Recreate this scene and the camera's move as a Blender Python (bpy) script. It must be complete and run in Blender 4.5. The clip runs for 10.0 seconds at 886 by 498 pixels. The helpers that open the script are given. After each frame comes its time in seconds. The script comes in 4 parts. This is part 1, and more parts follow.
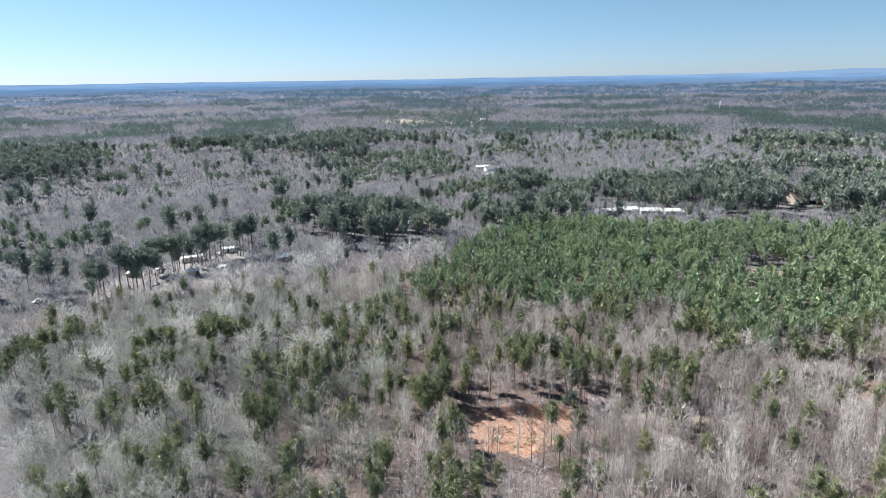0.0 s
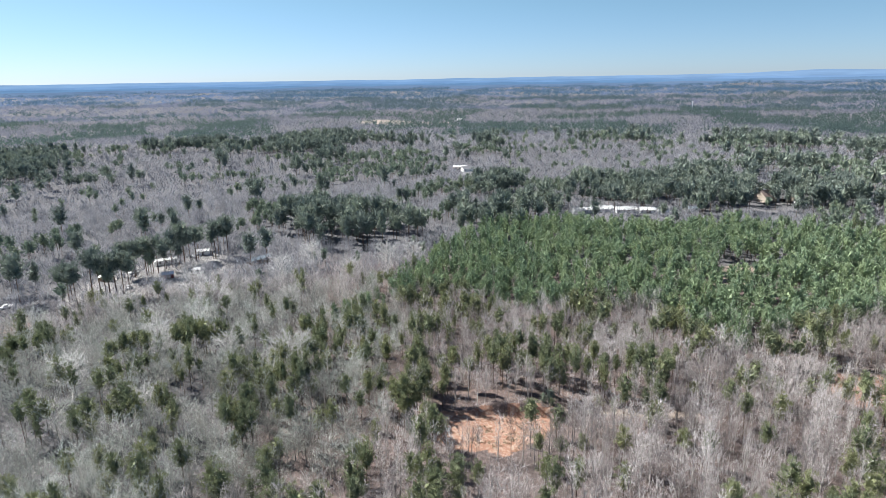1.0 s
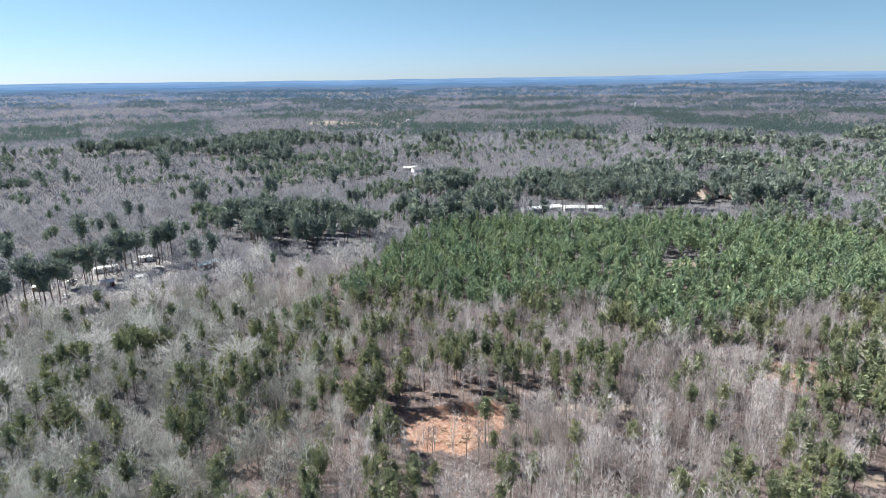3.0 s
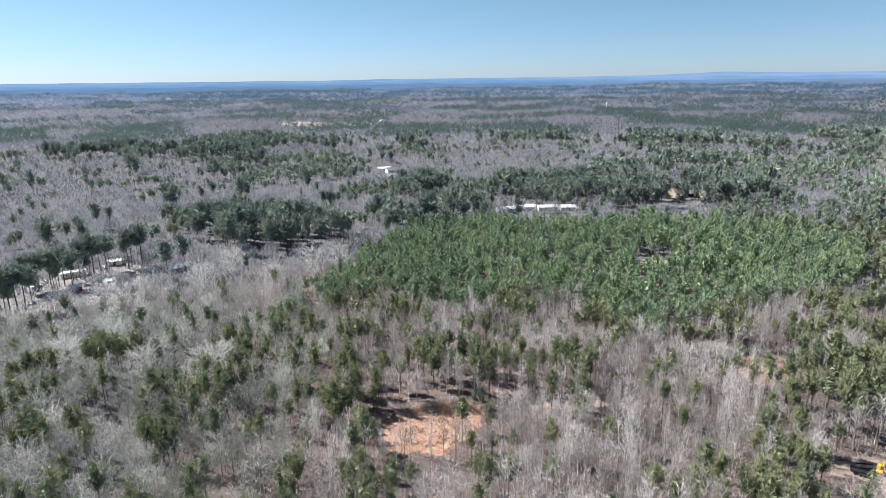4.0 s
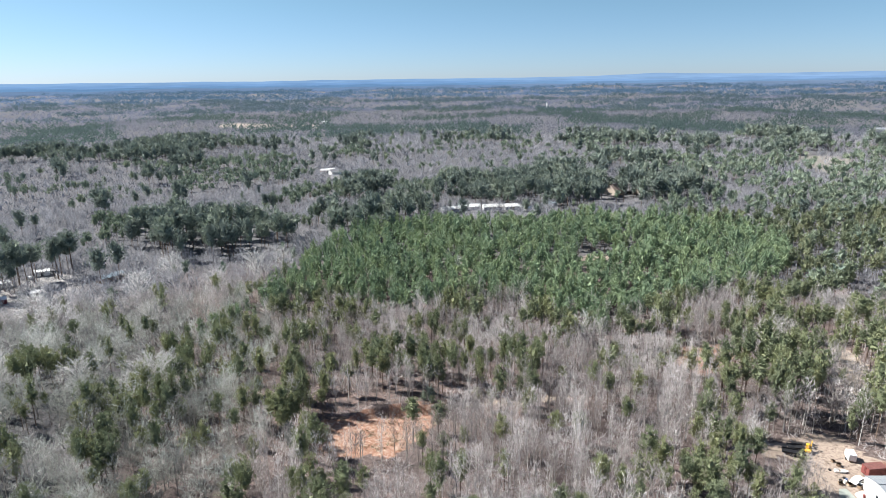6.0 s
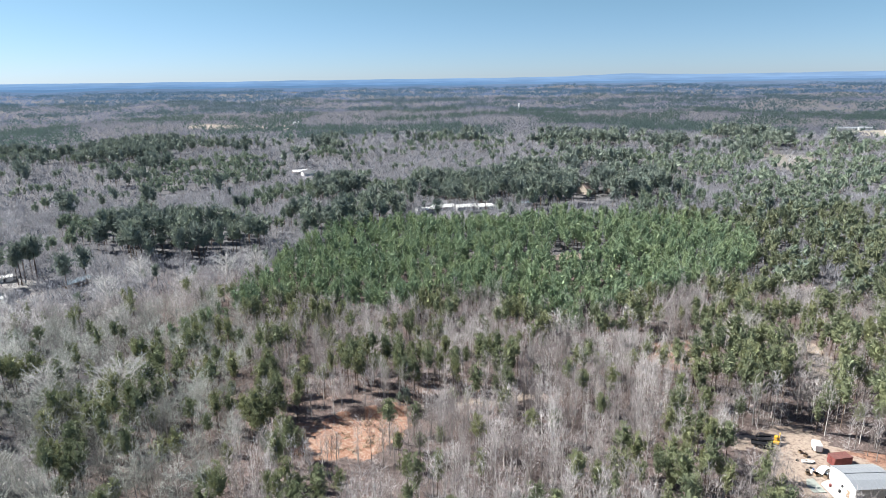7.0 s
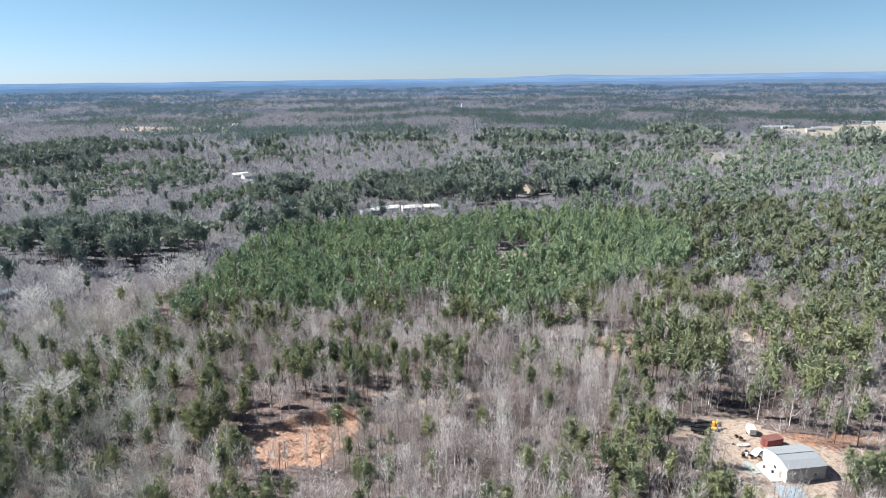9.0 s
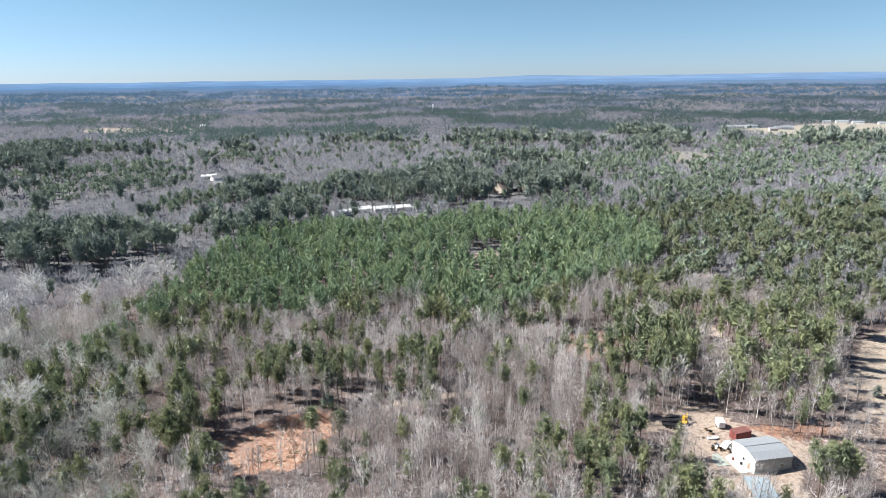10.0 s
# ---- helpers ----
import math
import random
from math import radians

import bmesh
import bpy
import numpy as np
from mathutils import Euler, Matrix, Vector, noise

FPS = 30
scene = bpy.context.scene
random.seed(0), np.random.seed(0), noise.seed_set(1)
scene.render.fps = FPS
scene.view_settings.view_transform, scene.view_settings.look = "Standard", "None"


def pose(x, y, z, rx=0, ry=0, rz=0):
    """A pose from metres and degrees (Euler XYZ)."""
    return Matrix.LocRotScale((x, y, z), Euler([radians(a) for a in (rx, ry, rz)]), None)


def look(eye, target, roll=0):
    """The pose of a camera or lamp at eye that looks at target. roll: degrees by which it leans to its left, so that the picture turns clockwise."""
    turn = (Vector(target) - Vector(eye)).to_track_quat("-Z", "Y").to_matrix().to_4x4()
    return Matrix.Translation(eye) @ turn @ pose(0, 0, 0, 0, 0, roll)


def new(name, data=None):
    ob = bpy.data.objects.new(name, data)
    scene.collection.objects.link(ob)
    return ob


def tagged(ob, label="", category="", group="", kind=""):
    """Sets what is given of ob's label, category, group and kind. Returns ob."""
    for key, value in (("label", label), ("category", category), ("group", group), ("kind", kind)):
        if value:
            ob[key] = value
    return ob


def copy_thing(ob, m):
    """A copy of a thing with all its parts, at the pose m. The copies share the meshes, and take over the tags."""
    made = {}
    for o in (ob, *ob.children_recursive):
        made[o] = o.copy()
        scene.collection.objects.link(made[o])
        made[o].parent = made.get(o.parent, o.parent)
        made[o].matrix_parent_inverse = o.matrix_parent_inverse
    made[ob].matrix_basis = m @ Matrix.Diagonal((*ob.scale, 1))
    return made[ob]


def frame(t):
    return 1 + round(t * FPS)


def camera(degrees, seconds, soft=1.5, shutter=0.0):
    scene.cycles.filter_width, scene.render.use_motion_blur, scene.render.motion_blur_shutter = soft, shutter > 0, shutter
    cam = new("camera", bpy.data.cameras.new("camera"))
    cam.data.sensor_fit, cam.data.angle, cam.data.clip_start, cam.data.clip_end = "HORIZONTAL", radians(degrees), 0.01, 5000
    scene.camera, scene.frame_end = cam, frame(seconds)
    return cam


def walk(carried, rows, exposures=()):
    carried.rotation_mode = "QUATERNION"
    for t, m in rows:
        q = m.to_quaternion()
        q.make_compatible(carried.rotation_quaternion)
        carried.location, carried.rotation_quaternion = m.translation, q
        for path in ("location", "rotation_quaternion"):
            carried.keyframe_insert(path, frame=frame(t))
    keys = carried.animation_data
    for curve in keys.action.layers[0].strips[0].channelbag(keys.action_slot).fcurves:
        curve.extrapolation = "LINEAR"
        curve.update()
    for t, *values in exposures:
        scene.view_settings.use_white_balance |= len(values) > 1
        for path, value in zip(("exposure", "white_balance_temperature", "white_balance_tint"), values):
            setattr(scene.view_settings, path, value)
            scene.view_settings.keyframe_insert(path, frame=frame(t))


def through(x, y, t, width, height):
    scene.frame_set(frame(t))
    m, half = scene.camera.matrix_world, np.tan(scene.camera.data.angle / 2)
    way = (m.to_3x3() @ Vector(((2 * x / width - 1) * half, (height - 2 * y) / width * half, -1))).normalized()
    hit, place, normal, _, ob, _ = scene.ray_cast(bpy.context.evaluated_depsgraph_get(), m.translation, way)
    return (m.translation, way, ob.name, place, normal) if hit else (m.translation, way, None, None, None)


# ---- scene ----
# A drone hovers 100 m over winter woodland and turns slowly to its right.
cam = camera(71.8, 10.0, soft=0.7)
# seconds, turn, lean
PATH = [
    (0.0, 0.03, 0.93), (0.5, -1.00, 0.93), (1.0, -2.11, 0.92), (1.5, -3.28, 0.89), (2.0, -4.47, 0.85), (2.5, -5.62, 0.82),
    (4.0, -9.17, 0.80), (4.5, -10.49, 0.80), (5.0, -11.81, 0.79), (5.5, -13.12, 0.79), (7.0, -16.87, 0.79), (7.5, -18.18, 0.78),
    (8.0, -19.47, 0.77), (8.5, -20.75, 0.75), (9.0, -22.07, 0.74), (9.5, -23.35, 0.74), (10.0, -24.68, 0.74),
]
walk(cam, [(t, pose(0.0, 0.0, 100.0, 90 - 15.31, lean, yaw)) for t, yaw, lean in PATH],
     exposures=[(0.0, 1.5, 6350, 8), (10.0, 1.5, 6350, 8)])

# ---- light ----
SUN_AZ, SUN_EL = -55.0, 43.0
world = bpy.data.worlds.new("sky")
scene.world = world
world.use_nodes = True
wn = world.node_tree.nodes
sky = wn.new("ShaderNodeTexSky")
sky.sky_type = "NISHITA"
sky.sun_disc = False
sky.sun_elevation, sky.sun_rotation = radians(SUN_EL), radians(SUN_AZ % 360)
sky.altitude, sky.air_density, sky.dust_density, sky.ozone_density = 300.0, 0.8, 0.25, 5.0
wn["Background"].inputs["Strength"].default_value = 0.0415
air = wn.new("ShaderNodeMix")
air.data_type, air.blend_type = "RGBA", "MULTIPLY"
air.inputs[0].default_value = 1.0
ray = wn.new("ShaderNodeTexCoord")
split = wn.new("ShaderNodeSeparateXYZ")
clear = wn.new("ShaderNodeValToRGB")
clear.color_ramp.elements[0].position, clear.color_ramp.elements[0].color = 0.0, (0.83, 0.90, 1.13, 1)
clear.color_ramp.elements[1].position, clear.color_ramp.elements[1].color = 0.13, (1.0, 1.05, 0.94, 1)
clear.color_ramp.elements.new(0.5).color = (0.95, 1.02, 1.05, 1)
world.node_tree.links.new(ray.outputs["Generated"], split.inputs[0])
world.node_tree.links.new(split.outputs[2], clear.inputs[0])
world.node_tree.links.new(clear.outputs[0], air.inputs[7])
world.node_tree.links.new(sky.outputs[0], air.inputs[6])
world.node_tree.links.new(air.outputs[2], wn["Background"].inputs["Color"])

sun_dir = Vector((math.sin(radians(SUN_AZ)) * math.cos(radians(SUN_EL)),
                  math.cos(radians(SUN_AZ)) * math.cos(radians(SUN_EL)), math.sin(radians(SUN_EL))))
sun_data = bpy.data.lights.new("sun", "SUN")
sun_data.energy, sun_data.angle, sun_data.color = 5.0, radians(0.53), (1.0, 0.965, 0.92)
sun = new("sun", sun_data)
sun.matrix_world = look(sun_dir * 400, (0, 0, 0))


# ---- materials ----
def material(name, rough=0.85, spec=0.3):
    m = bpy.data.materials.new(name)
    m.use_nodes = True
    b = m.node_tree.nodes["Principled BSDF"]
    b.inputs["Roughness"].default_value = rough
    b.inputs["Specular IOR Level"].default_value = spec
    return m, m.node_tree.nodes, m.node_tree.links, b


def ramp(n, stops):
    r = n.new("ShaderNodeValToRGB")
    e = r.color_ramp.elements
    while len(e) < len(stops):
        e.new(0.5)
    for k, (p, c) in zip(e, stops):
        k.position, k.color = p, (*c, 1)
    return r


def noise_node(n, l, scale, detail=4.0, rough=0.6, coord="Object"):
    c = n.new("ShaderNodeTexCoord")
    t = n.new("ShaderNodeTexNoise")
    t.inputs["Scale"].default_value, t.inputs["Detail"].default_value, t.inputs["Roughness"].default_value = scale, detail, rough
    l.new(c.outputs[coord], t.inputs["Vector"])
    return t


def math_node(n, l, op, a, b):
    m = n.new("ShaderNodeMath")
    m.operation = op
    for k, v in enumerate((a, b)):
        if isinstance(v, (int, float)):
            m.inputs[k].default_value = v
        else:
            l.new(v, m.inputs[k])
    return m.outputs[0]


def mix_node(n, l, fac, a, b, blend="MIX"):
    m = n.new("ShaderNodeMix")
    m.data_type, m.blend_type = "RGBA", blend
    for k, v in ((0, fac), (6, a), (7, b)):
        if isinstance(v, (int, float)):
            m.inputs[k].default_value = v
        elif isinstance(v, tuple):
            m.inputs[k].default_value = (*v, 1)
        else:
            l.new(v, m.inputs[k])
    return m.outputs[2]


def plant_material(name, stops, rough=0.8, grain=0.25, through=0.0):
    """Foliage, twigs or bark: a tone of its own for each tree, and grain over it."""
    m, n, l, b = material(name, rough, 0.2)
    a = n.new("ShaderNodeAttribute")
    a.attribute_name = "tone"
    o = n.new("ShaderNodeObjectInfo")
    tone = math_node(n, l, "FRACT", math_node(n, l, "ADD", a.outputs["Fac"], o.outputs["Random"]), 0.0)
    g = n.new("ShaderNodeNewGeometry")
    v = math_node(n, l, "ADD", math_node(n, l, "MULTIPLY", tone, 1 - grain), math_node(n, l, "MULTIPLY", g.outputs["Random Per Island"], grain))
    r = ramp(n, stops)
    l.new(v, r.inputs[0])
    l.new(r.outputs[0], b.inputs["Base Color"])
    if through:
        t = n.new("ShaderNodeBsdfTranslucent")
        l.new(r.outputs[0], t.inputs["Color"])
        s = n.new("ShaderNodeMixShader")
        s.inputs[0].default_value = through
        l.new(b.outputs[0], s.inputs[1])
        l.new(t.outputs[0], s.inputs[2])
        l.new(s.outputs[0], n["Material Output"].inputs[0])
    return m


needles = plant_material("pine needles", [(0.0, (0.158, 0.182, 0.115)), (0.5, (0.202, 0.225, 0.128)), (1.0, (0.258, 0.268, 0.142))], 0.8, 0.16, 0.14)
needles_plantation = plant_material("young pine needles", [(0.0, (0.162, 0.223, 0.145)), (0.5, (0.210, 0.273, 0.164)), (1.0, (0.274, 0.328, 0.179))], 0.8, 0.25, 0.14)
needles_olive = plant_material("olive pine needles", [(0.0, (0.131, 0.154, 0.102)), (0.5, (0.166, 0.188, 0.115)), (1.0, (0.222, 0.228, 0.132))], 0.8, 0.3, 0.14)
# next two: base colours lifted and blued to stand for haze
needles_mid = plant_material("pine needles paled for haze", [(0.0, (0.161, 0.204, 0.161)), (0.5, (0.198, 0.242, 0.179)), (1.0, (0.253, 0.287, 0.194))], 0.8, 0.3, 0.14)
needles_dark = plant_material("old pine needles paled for haze", [(0.0, (0.143, 0.173, 0.155)), (0.6, (0.195, 0.229, 0.187)), (1.0, (0.263, 0.296, 0.224))], 0.8, 0.3, 0.14)
pine_bark = plant_material("pine bark", [(0.0, (0.10, 0.07, 0.055)), (1.0, (0.19, 0.14, 0.11))], 0.9)
twigs = plant_material("bare twigs", [(0.0, (0.19, 0.165, 0.16)), (0.35, (0.33, 0.298, 0.29)), (0.75, (0.52, 0.482, 0.47)), (1.0, (0.74, 0.70, 0.69))], 0.85, 0.14, 0.22)
lichen_twigs = plant_material("lichen-pale bare twigs", [(0.0, (0.15, 0.152, 0.135)), (0.35, (0.255, 0.262, 0.238)), (0.75, (0.41, 0.425, 0.385)), (1.0, (0.58, 0.60, 0.56))], 0.85, 0.14, 0.22)
# middle-distance twigs: the blue-grey of haze is put into the colour
hazed_twigs = plant_material("haze-greyed bare twigs", [(0.0, (0.192, 0.190, 0.203)), (0.4, (0.276, 0.275, 0.293)), (0.8, (0.376, 0.371, 0.387)), (1.0, (0.456, 0.449, 0.457))], 0.85, 0.12, 0.32)
# inner branches: the crown's inner shade and haze put into the colour
brushwood = plant_material("fine inner branches, shade and haze put in", [(0.0, (0.205, 0.205, 0.225)), (0.5, (0.272, 0.275, 0.30)), (1.0, (0.342, 0.345, 0.372))], 0.95, 0.4)
grey_bark = plant_material("grey bark", [(0.0, (0.19, 0.167, 0.152)), (0.6, (0.36, 0.333, 0.315)), (1.0, (0.54, 0.515, 0.49))], 0.9)

# woods more than a kilometre off: the paling air between is put in as emission
def hazy_far_material(name, stops, air):
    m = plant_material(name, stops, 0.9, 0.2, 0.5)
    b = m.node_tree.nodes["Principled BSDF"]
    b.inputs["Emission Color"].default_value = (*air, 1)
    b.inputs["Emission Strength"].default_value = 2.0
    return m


# haze by ring: bluer glow and weaker own colour farther out
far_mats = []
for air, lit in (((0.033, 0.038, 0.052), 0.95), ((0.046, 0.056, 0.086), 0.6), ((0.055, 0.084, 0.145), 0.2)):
    far_mats.append((hazy_far_material("far pine woods, haze as emission", [(0.0, (0.026 * lit, 0.046 * lit, 0.030 * lit)), (1.0, (0.042 * lit, 0.064 * lit, 0.038 * lit))], tuple(v * q for v, q in zip(air, (0.52, 0.62, 0.58)))),
                     hazy_far_material("far bare woods, haze as emission", [(0.0, (0.094 * lit, 0.087 * lit, 0.094 * lit)), (1.0, (0.126 * lit, 0.118 * lit, 0.124 * lit))], air)))

# ground: leaf litter, with red earth, dry grass and pale sand where the masks say so
ground_mat, n, l, b = material("woodland floor", 0.95, 0.1)
fine, broad = noise_node(n, l, 0.9, 8.0, 0.75), noise_node(n, l, 0.045, 5.0, 0.6)
litter = ramp(n, [(0.30, (0.048, 0.039, 0.037)), (0.5, (0.125, 0.104, 0.099)), (0.70, (0.24, 0.205, 0.195))])
l.new(fine.outputs[0], litter.inputs[0])
tint = ramp(n, [(0.35, (0.75, 0.72, 0.7)), (0.65, (1.1, 1.0, 0.95))])
l.new(broad.outputs[0], tint.inputs[0])
colour = mix_node(n, l, 1.0, litter.outputs[0], tint.outputs[0], "MULTIPLY")
grey_litter = ramp(n, [(0.30, (0.05, 0.048, 0.05)), (0.5, (0.10, 0.097, 0.101)), (0.70, (0.16, 0.156, 0.162))])
earth = ramp(n, [(0.3, (0.17, 0.082, 0.055)), (0.5, (0.265, 0.148, 0.103)), (0.72, (0.33, 0.225, 0.17))])
grass = ramp(n, [(0.3, (0.22, 0.175, 0.135)), (0.5, (0.32, 0.26, 0.205)), (0.72, (0.40, 0.345, 0.285))])
sand = ramp(n, [(0.3, (0.22, 0.165, 0.13)), (0.5, (0.29, 0.23, 0.185)), (0.72, (0.37, 0.31, 0.26))])
pale = ramp(n, [(0.3, (0.25, 0.235, 0.22)), (0.5, (0.35, 0.33, 0.31)), (0.72, (0.46, 0.44, 0.42))])
green = ramp(n, [(0.3, (0.185, 0.165, 0.13)), (0.5, (0.245, 0.22, 0.18)), (0.72, (0.31, 0.285, 0.24))])
for mask, r in (("grey_floor", grey_litter), ("earth", earth), ("dry_grass", grass), ("sand", sand), ("pale_gravel", pale), ("green_grass", green)):
    l.new(fine.outputs[0], r.inputs[0])
    a = n.new("ShaderNodeAttribute")
    a.attribute_name = mask
    w = math_node(n, l, "ADD", a.outputs["Fac"], math_node(n, l, "MULTIPLY", math_node(n, l, "SUBTRACT", fine.outputs[0], 0.5), 1.2))
    s = n.new("ShaderNodeMapRange")
    s.inputs[1].default_value, s.inputs[2].default_value = 0.38, 0.62
    l.new(w, s.inputs[0])
    colour = mix_node(n, l, s.outputs[0], colour, r.outputs[0])
l.new(colour, b.inputs["Base Color"])
bump = n.new("ShaderNodeBump")
bump.inputs["Strength"].default_value, bump.inputs["Distance"].default_value = 0.8, 0.5
l.new(fine.outputs[0], bump.inputs["Height"])
l.new(bump.outputs[0], b.inputs["Normal"])

# ridges: the haze is painted in, each glows in its own blue
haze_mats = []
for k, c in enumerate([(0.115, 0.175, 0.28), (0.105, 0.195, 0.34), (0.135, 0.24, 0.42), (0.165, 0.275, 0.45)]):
    m, n, l, b = material("distant woods with haze as glow", 1.0, 0.0)
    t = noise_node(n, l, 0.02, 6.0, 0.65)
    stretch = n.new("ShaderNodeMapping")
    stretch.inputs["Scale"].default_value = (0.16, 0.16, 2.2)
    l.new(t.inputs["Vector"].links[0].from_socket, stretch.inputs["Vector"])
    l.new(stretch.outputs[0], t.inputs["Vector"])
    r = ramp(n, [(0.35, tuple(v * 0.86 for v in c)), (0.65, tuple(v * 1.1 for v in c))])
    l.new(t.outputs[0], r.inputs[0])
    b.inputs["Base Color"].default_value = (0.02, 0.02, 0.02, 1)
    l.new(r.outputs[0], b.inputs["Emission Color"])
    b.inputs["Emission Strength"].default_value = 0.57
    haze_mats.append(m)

# ---- plan: outlines of stands and open ground, metres ----
PLANTATION = [(-44, 234), (-23, 264), (-3, 309), (26, 379), (63, 415), (103, 403), (149, 384), (184, 388), (240, 371), (275, 339), (284, 294), (242, 241), (192, 226), (151, 215), (108, 197), (101, 238), (72, 245), (38, 242), (14, 270), (-15, 258)]
OLIVE = [(263, 363), (400, 332), (486, 272), (268, 143), (237, 158), (225, 182), (217, 214), (272, 281)]
RIGHT_MIX = [(350, 523), (535, 667), (952, 547), (482, 269), (400, 332), (279, 385)]
CLUMP_BARN = [(123, 148), (145, 169), (165, 157), (163, 139), (157, 131), (139, 128), (130, 131)]
CLUMP_ROAD = [(160, 128), (175, 132), (183, 158), (217, 175), (236, 158), (262, 145), (236, 134), (204, 124), (186, 114)]
SOUTH_LEFT = [(-78, 150), (-40, 150), (-2, 139), (8, 128), (0, 112), (-45, 118), (-82, 128)]
BARN_BACK = [(140, 113), (160, 105), (178, 99), (166, 91), (150, 99)]
PINE_ROW = [(-21, 210), (11, 194), (40, 193), (79, 180), (67, 156), (37, 175), (12, 176), (-5, 155), (-17, 169)]
BAND_LEFT = [(-59, 183), (-49, 216), (-22, 247), (-15, 221), (-28, 182), (-49, 163)]
MIX_LEFT = [(-179, 212), (-89, 231), (-48, 207), (-20, 228), (-6, 187), (-14, 146), (-18, 114), (-107, 116)]
MIX_RIGHT = [(87, 136), (95, 125), (117, 125), (105, 107), (101, 88), (95, 78), (54, 98), (71, 118)]
DARK_A = [(-98, 440), (-80, 462), (-44, 462), (4, 402), (8, 378), (-25, 368), (-50, 374), (-84, 387)]
DARK_B = [(27, 395), (33, 440), (64, 436), (60, 397)]
DARK_C = [(128, 480), (148, 560), (200, 570), (270, 520), (242, 456), (205, 462), (165, 474)]
DARK_D = [(248, 482), (289, 508), (410, 545), (316, 416), (269, 415), (272, 454), (226, 423)]
DARK_E = [(82, 479), (112, 487), (103, 445), (75, 440)]
YOUNG_LEFT = [(-280, 346), (-250, 383), (-211, 451), (-188, 437), (-206, 368), (-258, 316)]
FAR_A = [(-135, 748), (-65, 834), (10, 802), (11, 633), (-92, 596)]
FAR_B = [(-718, 927), (-547, 926), (-405, 678), (-500, 638)]
FAR_C = [(-528, 1308), (-593, 1801), (-419, 1751), (-317, 1296), (-391, 1116)]
FAR_D = [(-828, 2840), (-1005, 5009), (184, 4505), (85, 2085), (-156, 2044), (-430, 3323), (-484, 2396)]
FAR_F = [(-238, 983), (-192, 1141), (-125, 1014), (-112, 840), (-184, 816)]
GREY_NORTH = [(100, 560), (165, 985), (430, 900), (320, 600), (215, 605), (165, 615)]
FAR_G = [(-340, 1740), (60, 1770), (90, 1930), (-310, 1910)]
EAST_THICK = [(150, 176), (195, 224), (218, 212), (226, 182), (217, 175), (183, 158), (165, 166)]
CLEARING = [(-4, 166), (7, 171), (19, 172), (39, 169), (41, 163), (33, 155), (22, 148), (10, 151), (2, 156)]
BARNYARD = [(121, 125), (133, 124), (148, 126), (148, 114), (147, 108), (157, 94), (145, 87), (129, 78), (109, 88), (119, 101), (119, 109), (127, 116)]
FIELD_RIGHT = [(186, 96), (192, 105), (195, 111), (201, 116), (215, 122), (235, 132), (250, 138), (262, 137), (290, 137), (253, 107), (200, 88), (188, 92)]
FIELD_TRACK = [(201, 111), (200, 104), (191, 98), (181, 96), (182, 99), (190, 101), (197, 105), (197, 111)]
CLUMP_YARD = [(103, 133), (118, 127), (110, 112), (98, 104), (88, 89), (75, 96)]
CLUMP_SOUTH = [(101, 97), (109, 97), (108, 89), (102, 85), (93, 88)]
CLUMP_NORTH = [(130, 158), (146, 169), (166, 158), (163, 142), (154, 134), (138, 132), (126, 140)]
CLUMP_EAST = [(140, 120), (144, 126), (157, 126), (172, 120), (183, 110), (182, 103), (158, 103), (147, 107)]
MID_PINES = [(-22, 205), (-40, 232), (-15, 258), (14, 268), (38, 240), (72, 243), (100, 236), (106, 196), (79, 180), (40, 193), (11, 196)]
EAST_PINES = [(108, 196), (150, 212), (190, 224), (215, 210), (160, 180), (130, 165), (90, 160)]
HOMES_FRONT = [(108, 420), (160, 415), (178, 448), (116, 453)]
HOUSE_FRONT = [(240, 430), (262, 425), (292, 482), (270, 490)]
CARPORT_LOT = [(118, 84), (130, 92), (138, 86), (132, 74), (122, 74)]
DIRT_ROAD = [(121, 126), (149, 126), (147, 121), (133, 119), (118, 119)]
CLEARING_FRONT = [(2, 153), (10, 146), (20, 142), (31, 150), (38, 143), (30, 124), (4, 128), (-3, 140)]
SOUTH_LOT = [(154, 97), (186, 101), (190, 90), (176, 82), (161, 74), (146, 82), (146, 90)]
FIELD_EDGE = [(181, 104), (200, 118), (206, 112), (190, 98)]
YARD_FRONT = [(111, 103), (121, 110), (129, 118), (121, 122), (107, 112)]
GAP_A = [(135, 188), (151, 189), (164, 180), (151, 172), (135, 165), (130, 175)]
GAP_B = [(185, 179), (198, 178), (199, 169), (199, 156), (177, 139), (169, 140), (187, 161), (179, 171)]
GAP_C = [(146, 286), (163, 319), (182, 310), (162, 278)]
YARD_LEFT = [(-171, 268), (-183, 301), (-167, 348), (-138, 372), (-109, 363), (-105, 341), (-116, 308), (-131, 272), (-156, 270)]
YARD_PINK = [(-186, 250), (-192, 267), (-179, 268), (-169, 253), (-172, 240)]
HOMES = [(101, 430), (111, 467), (174, 471), (221, 459), (290, 510), (324, 507), (309, 461), (350, 458), (311, 404), (198, 408)]
FAR_FIELD = [(-150, 1560), (-60, 1500), (-19, 1490), (84, 1480), (100, 1700), (23, 1740), (-160, 1700)]
FIELD_EAST = [(593, 605), (557, 543), (571, 510), (697, 629), (692, 692), (633, 684)]
TRAIL = [(40, 171), (56, 171.5), (70, 167.5), (86, 167), (84, 163.5), (69, 164), (55, 167), (40, 167)]
FARM = [(964, 849), (1125, 956), (1078, 855), (1208, 898), (1339, 914), (1585, 808), (1137, 575), (988, 624), (917, 669), (932, 743)]
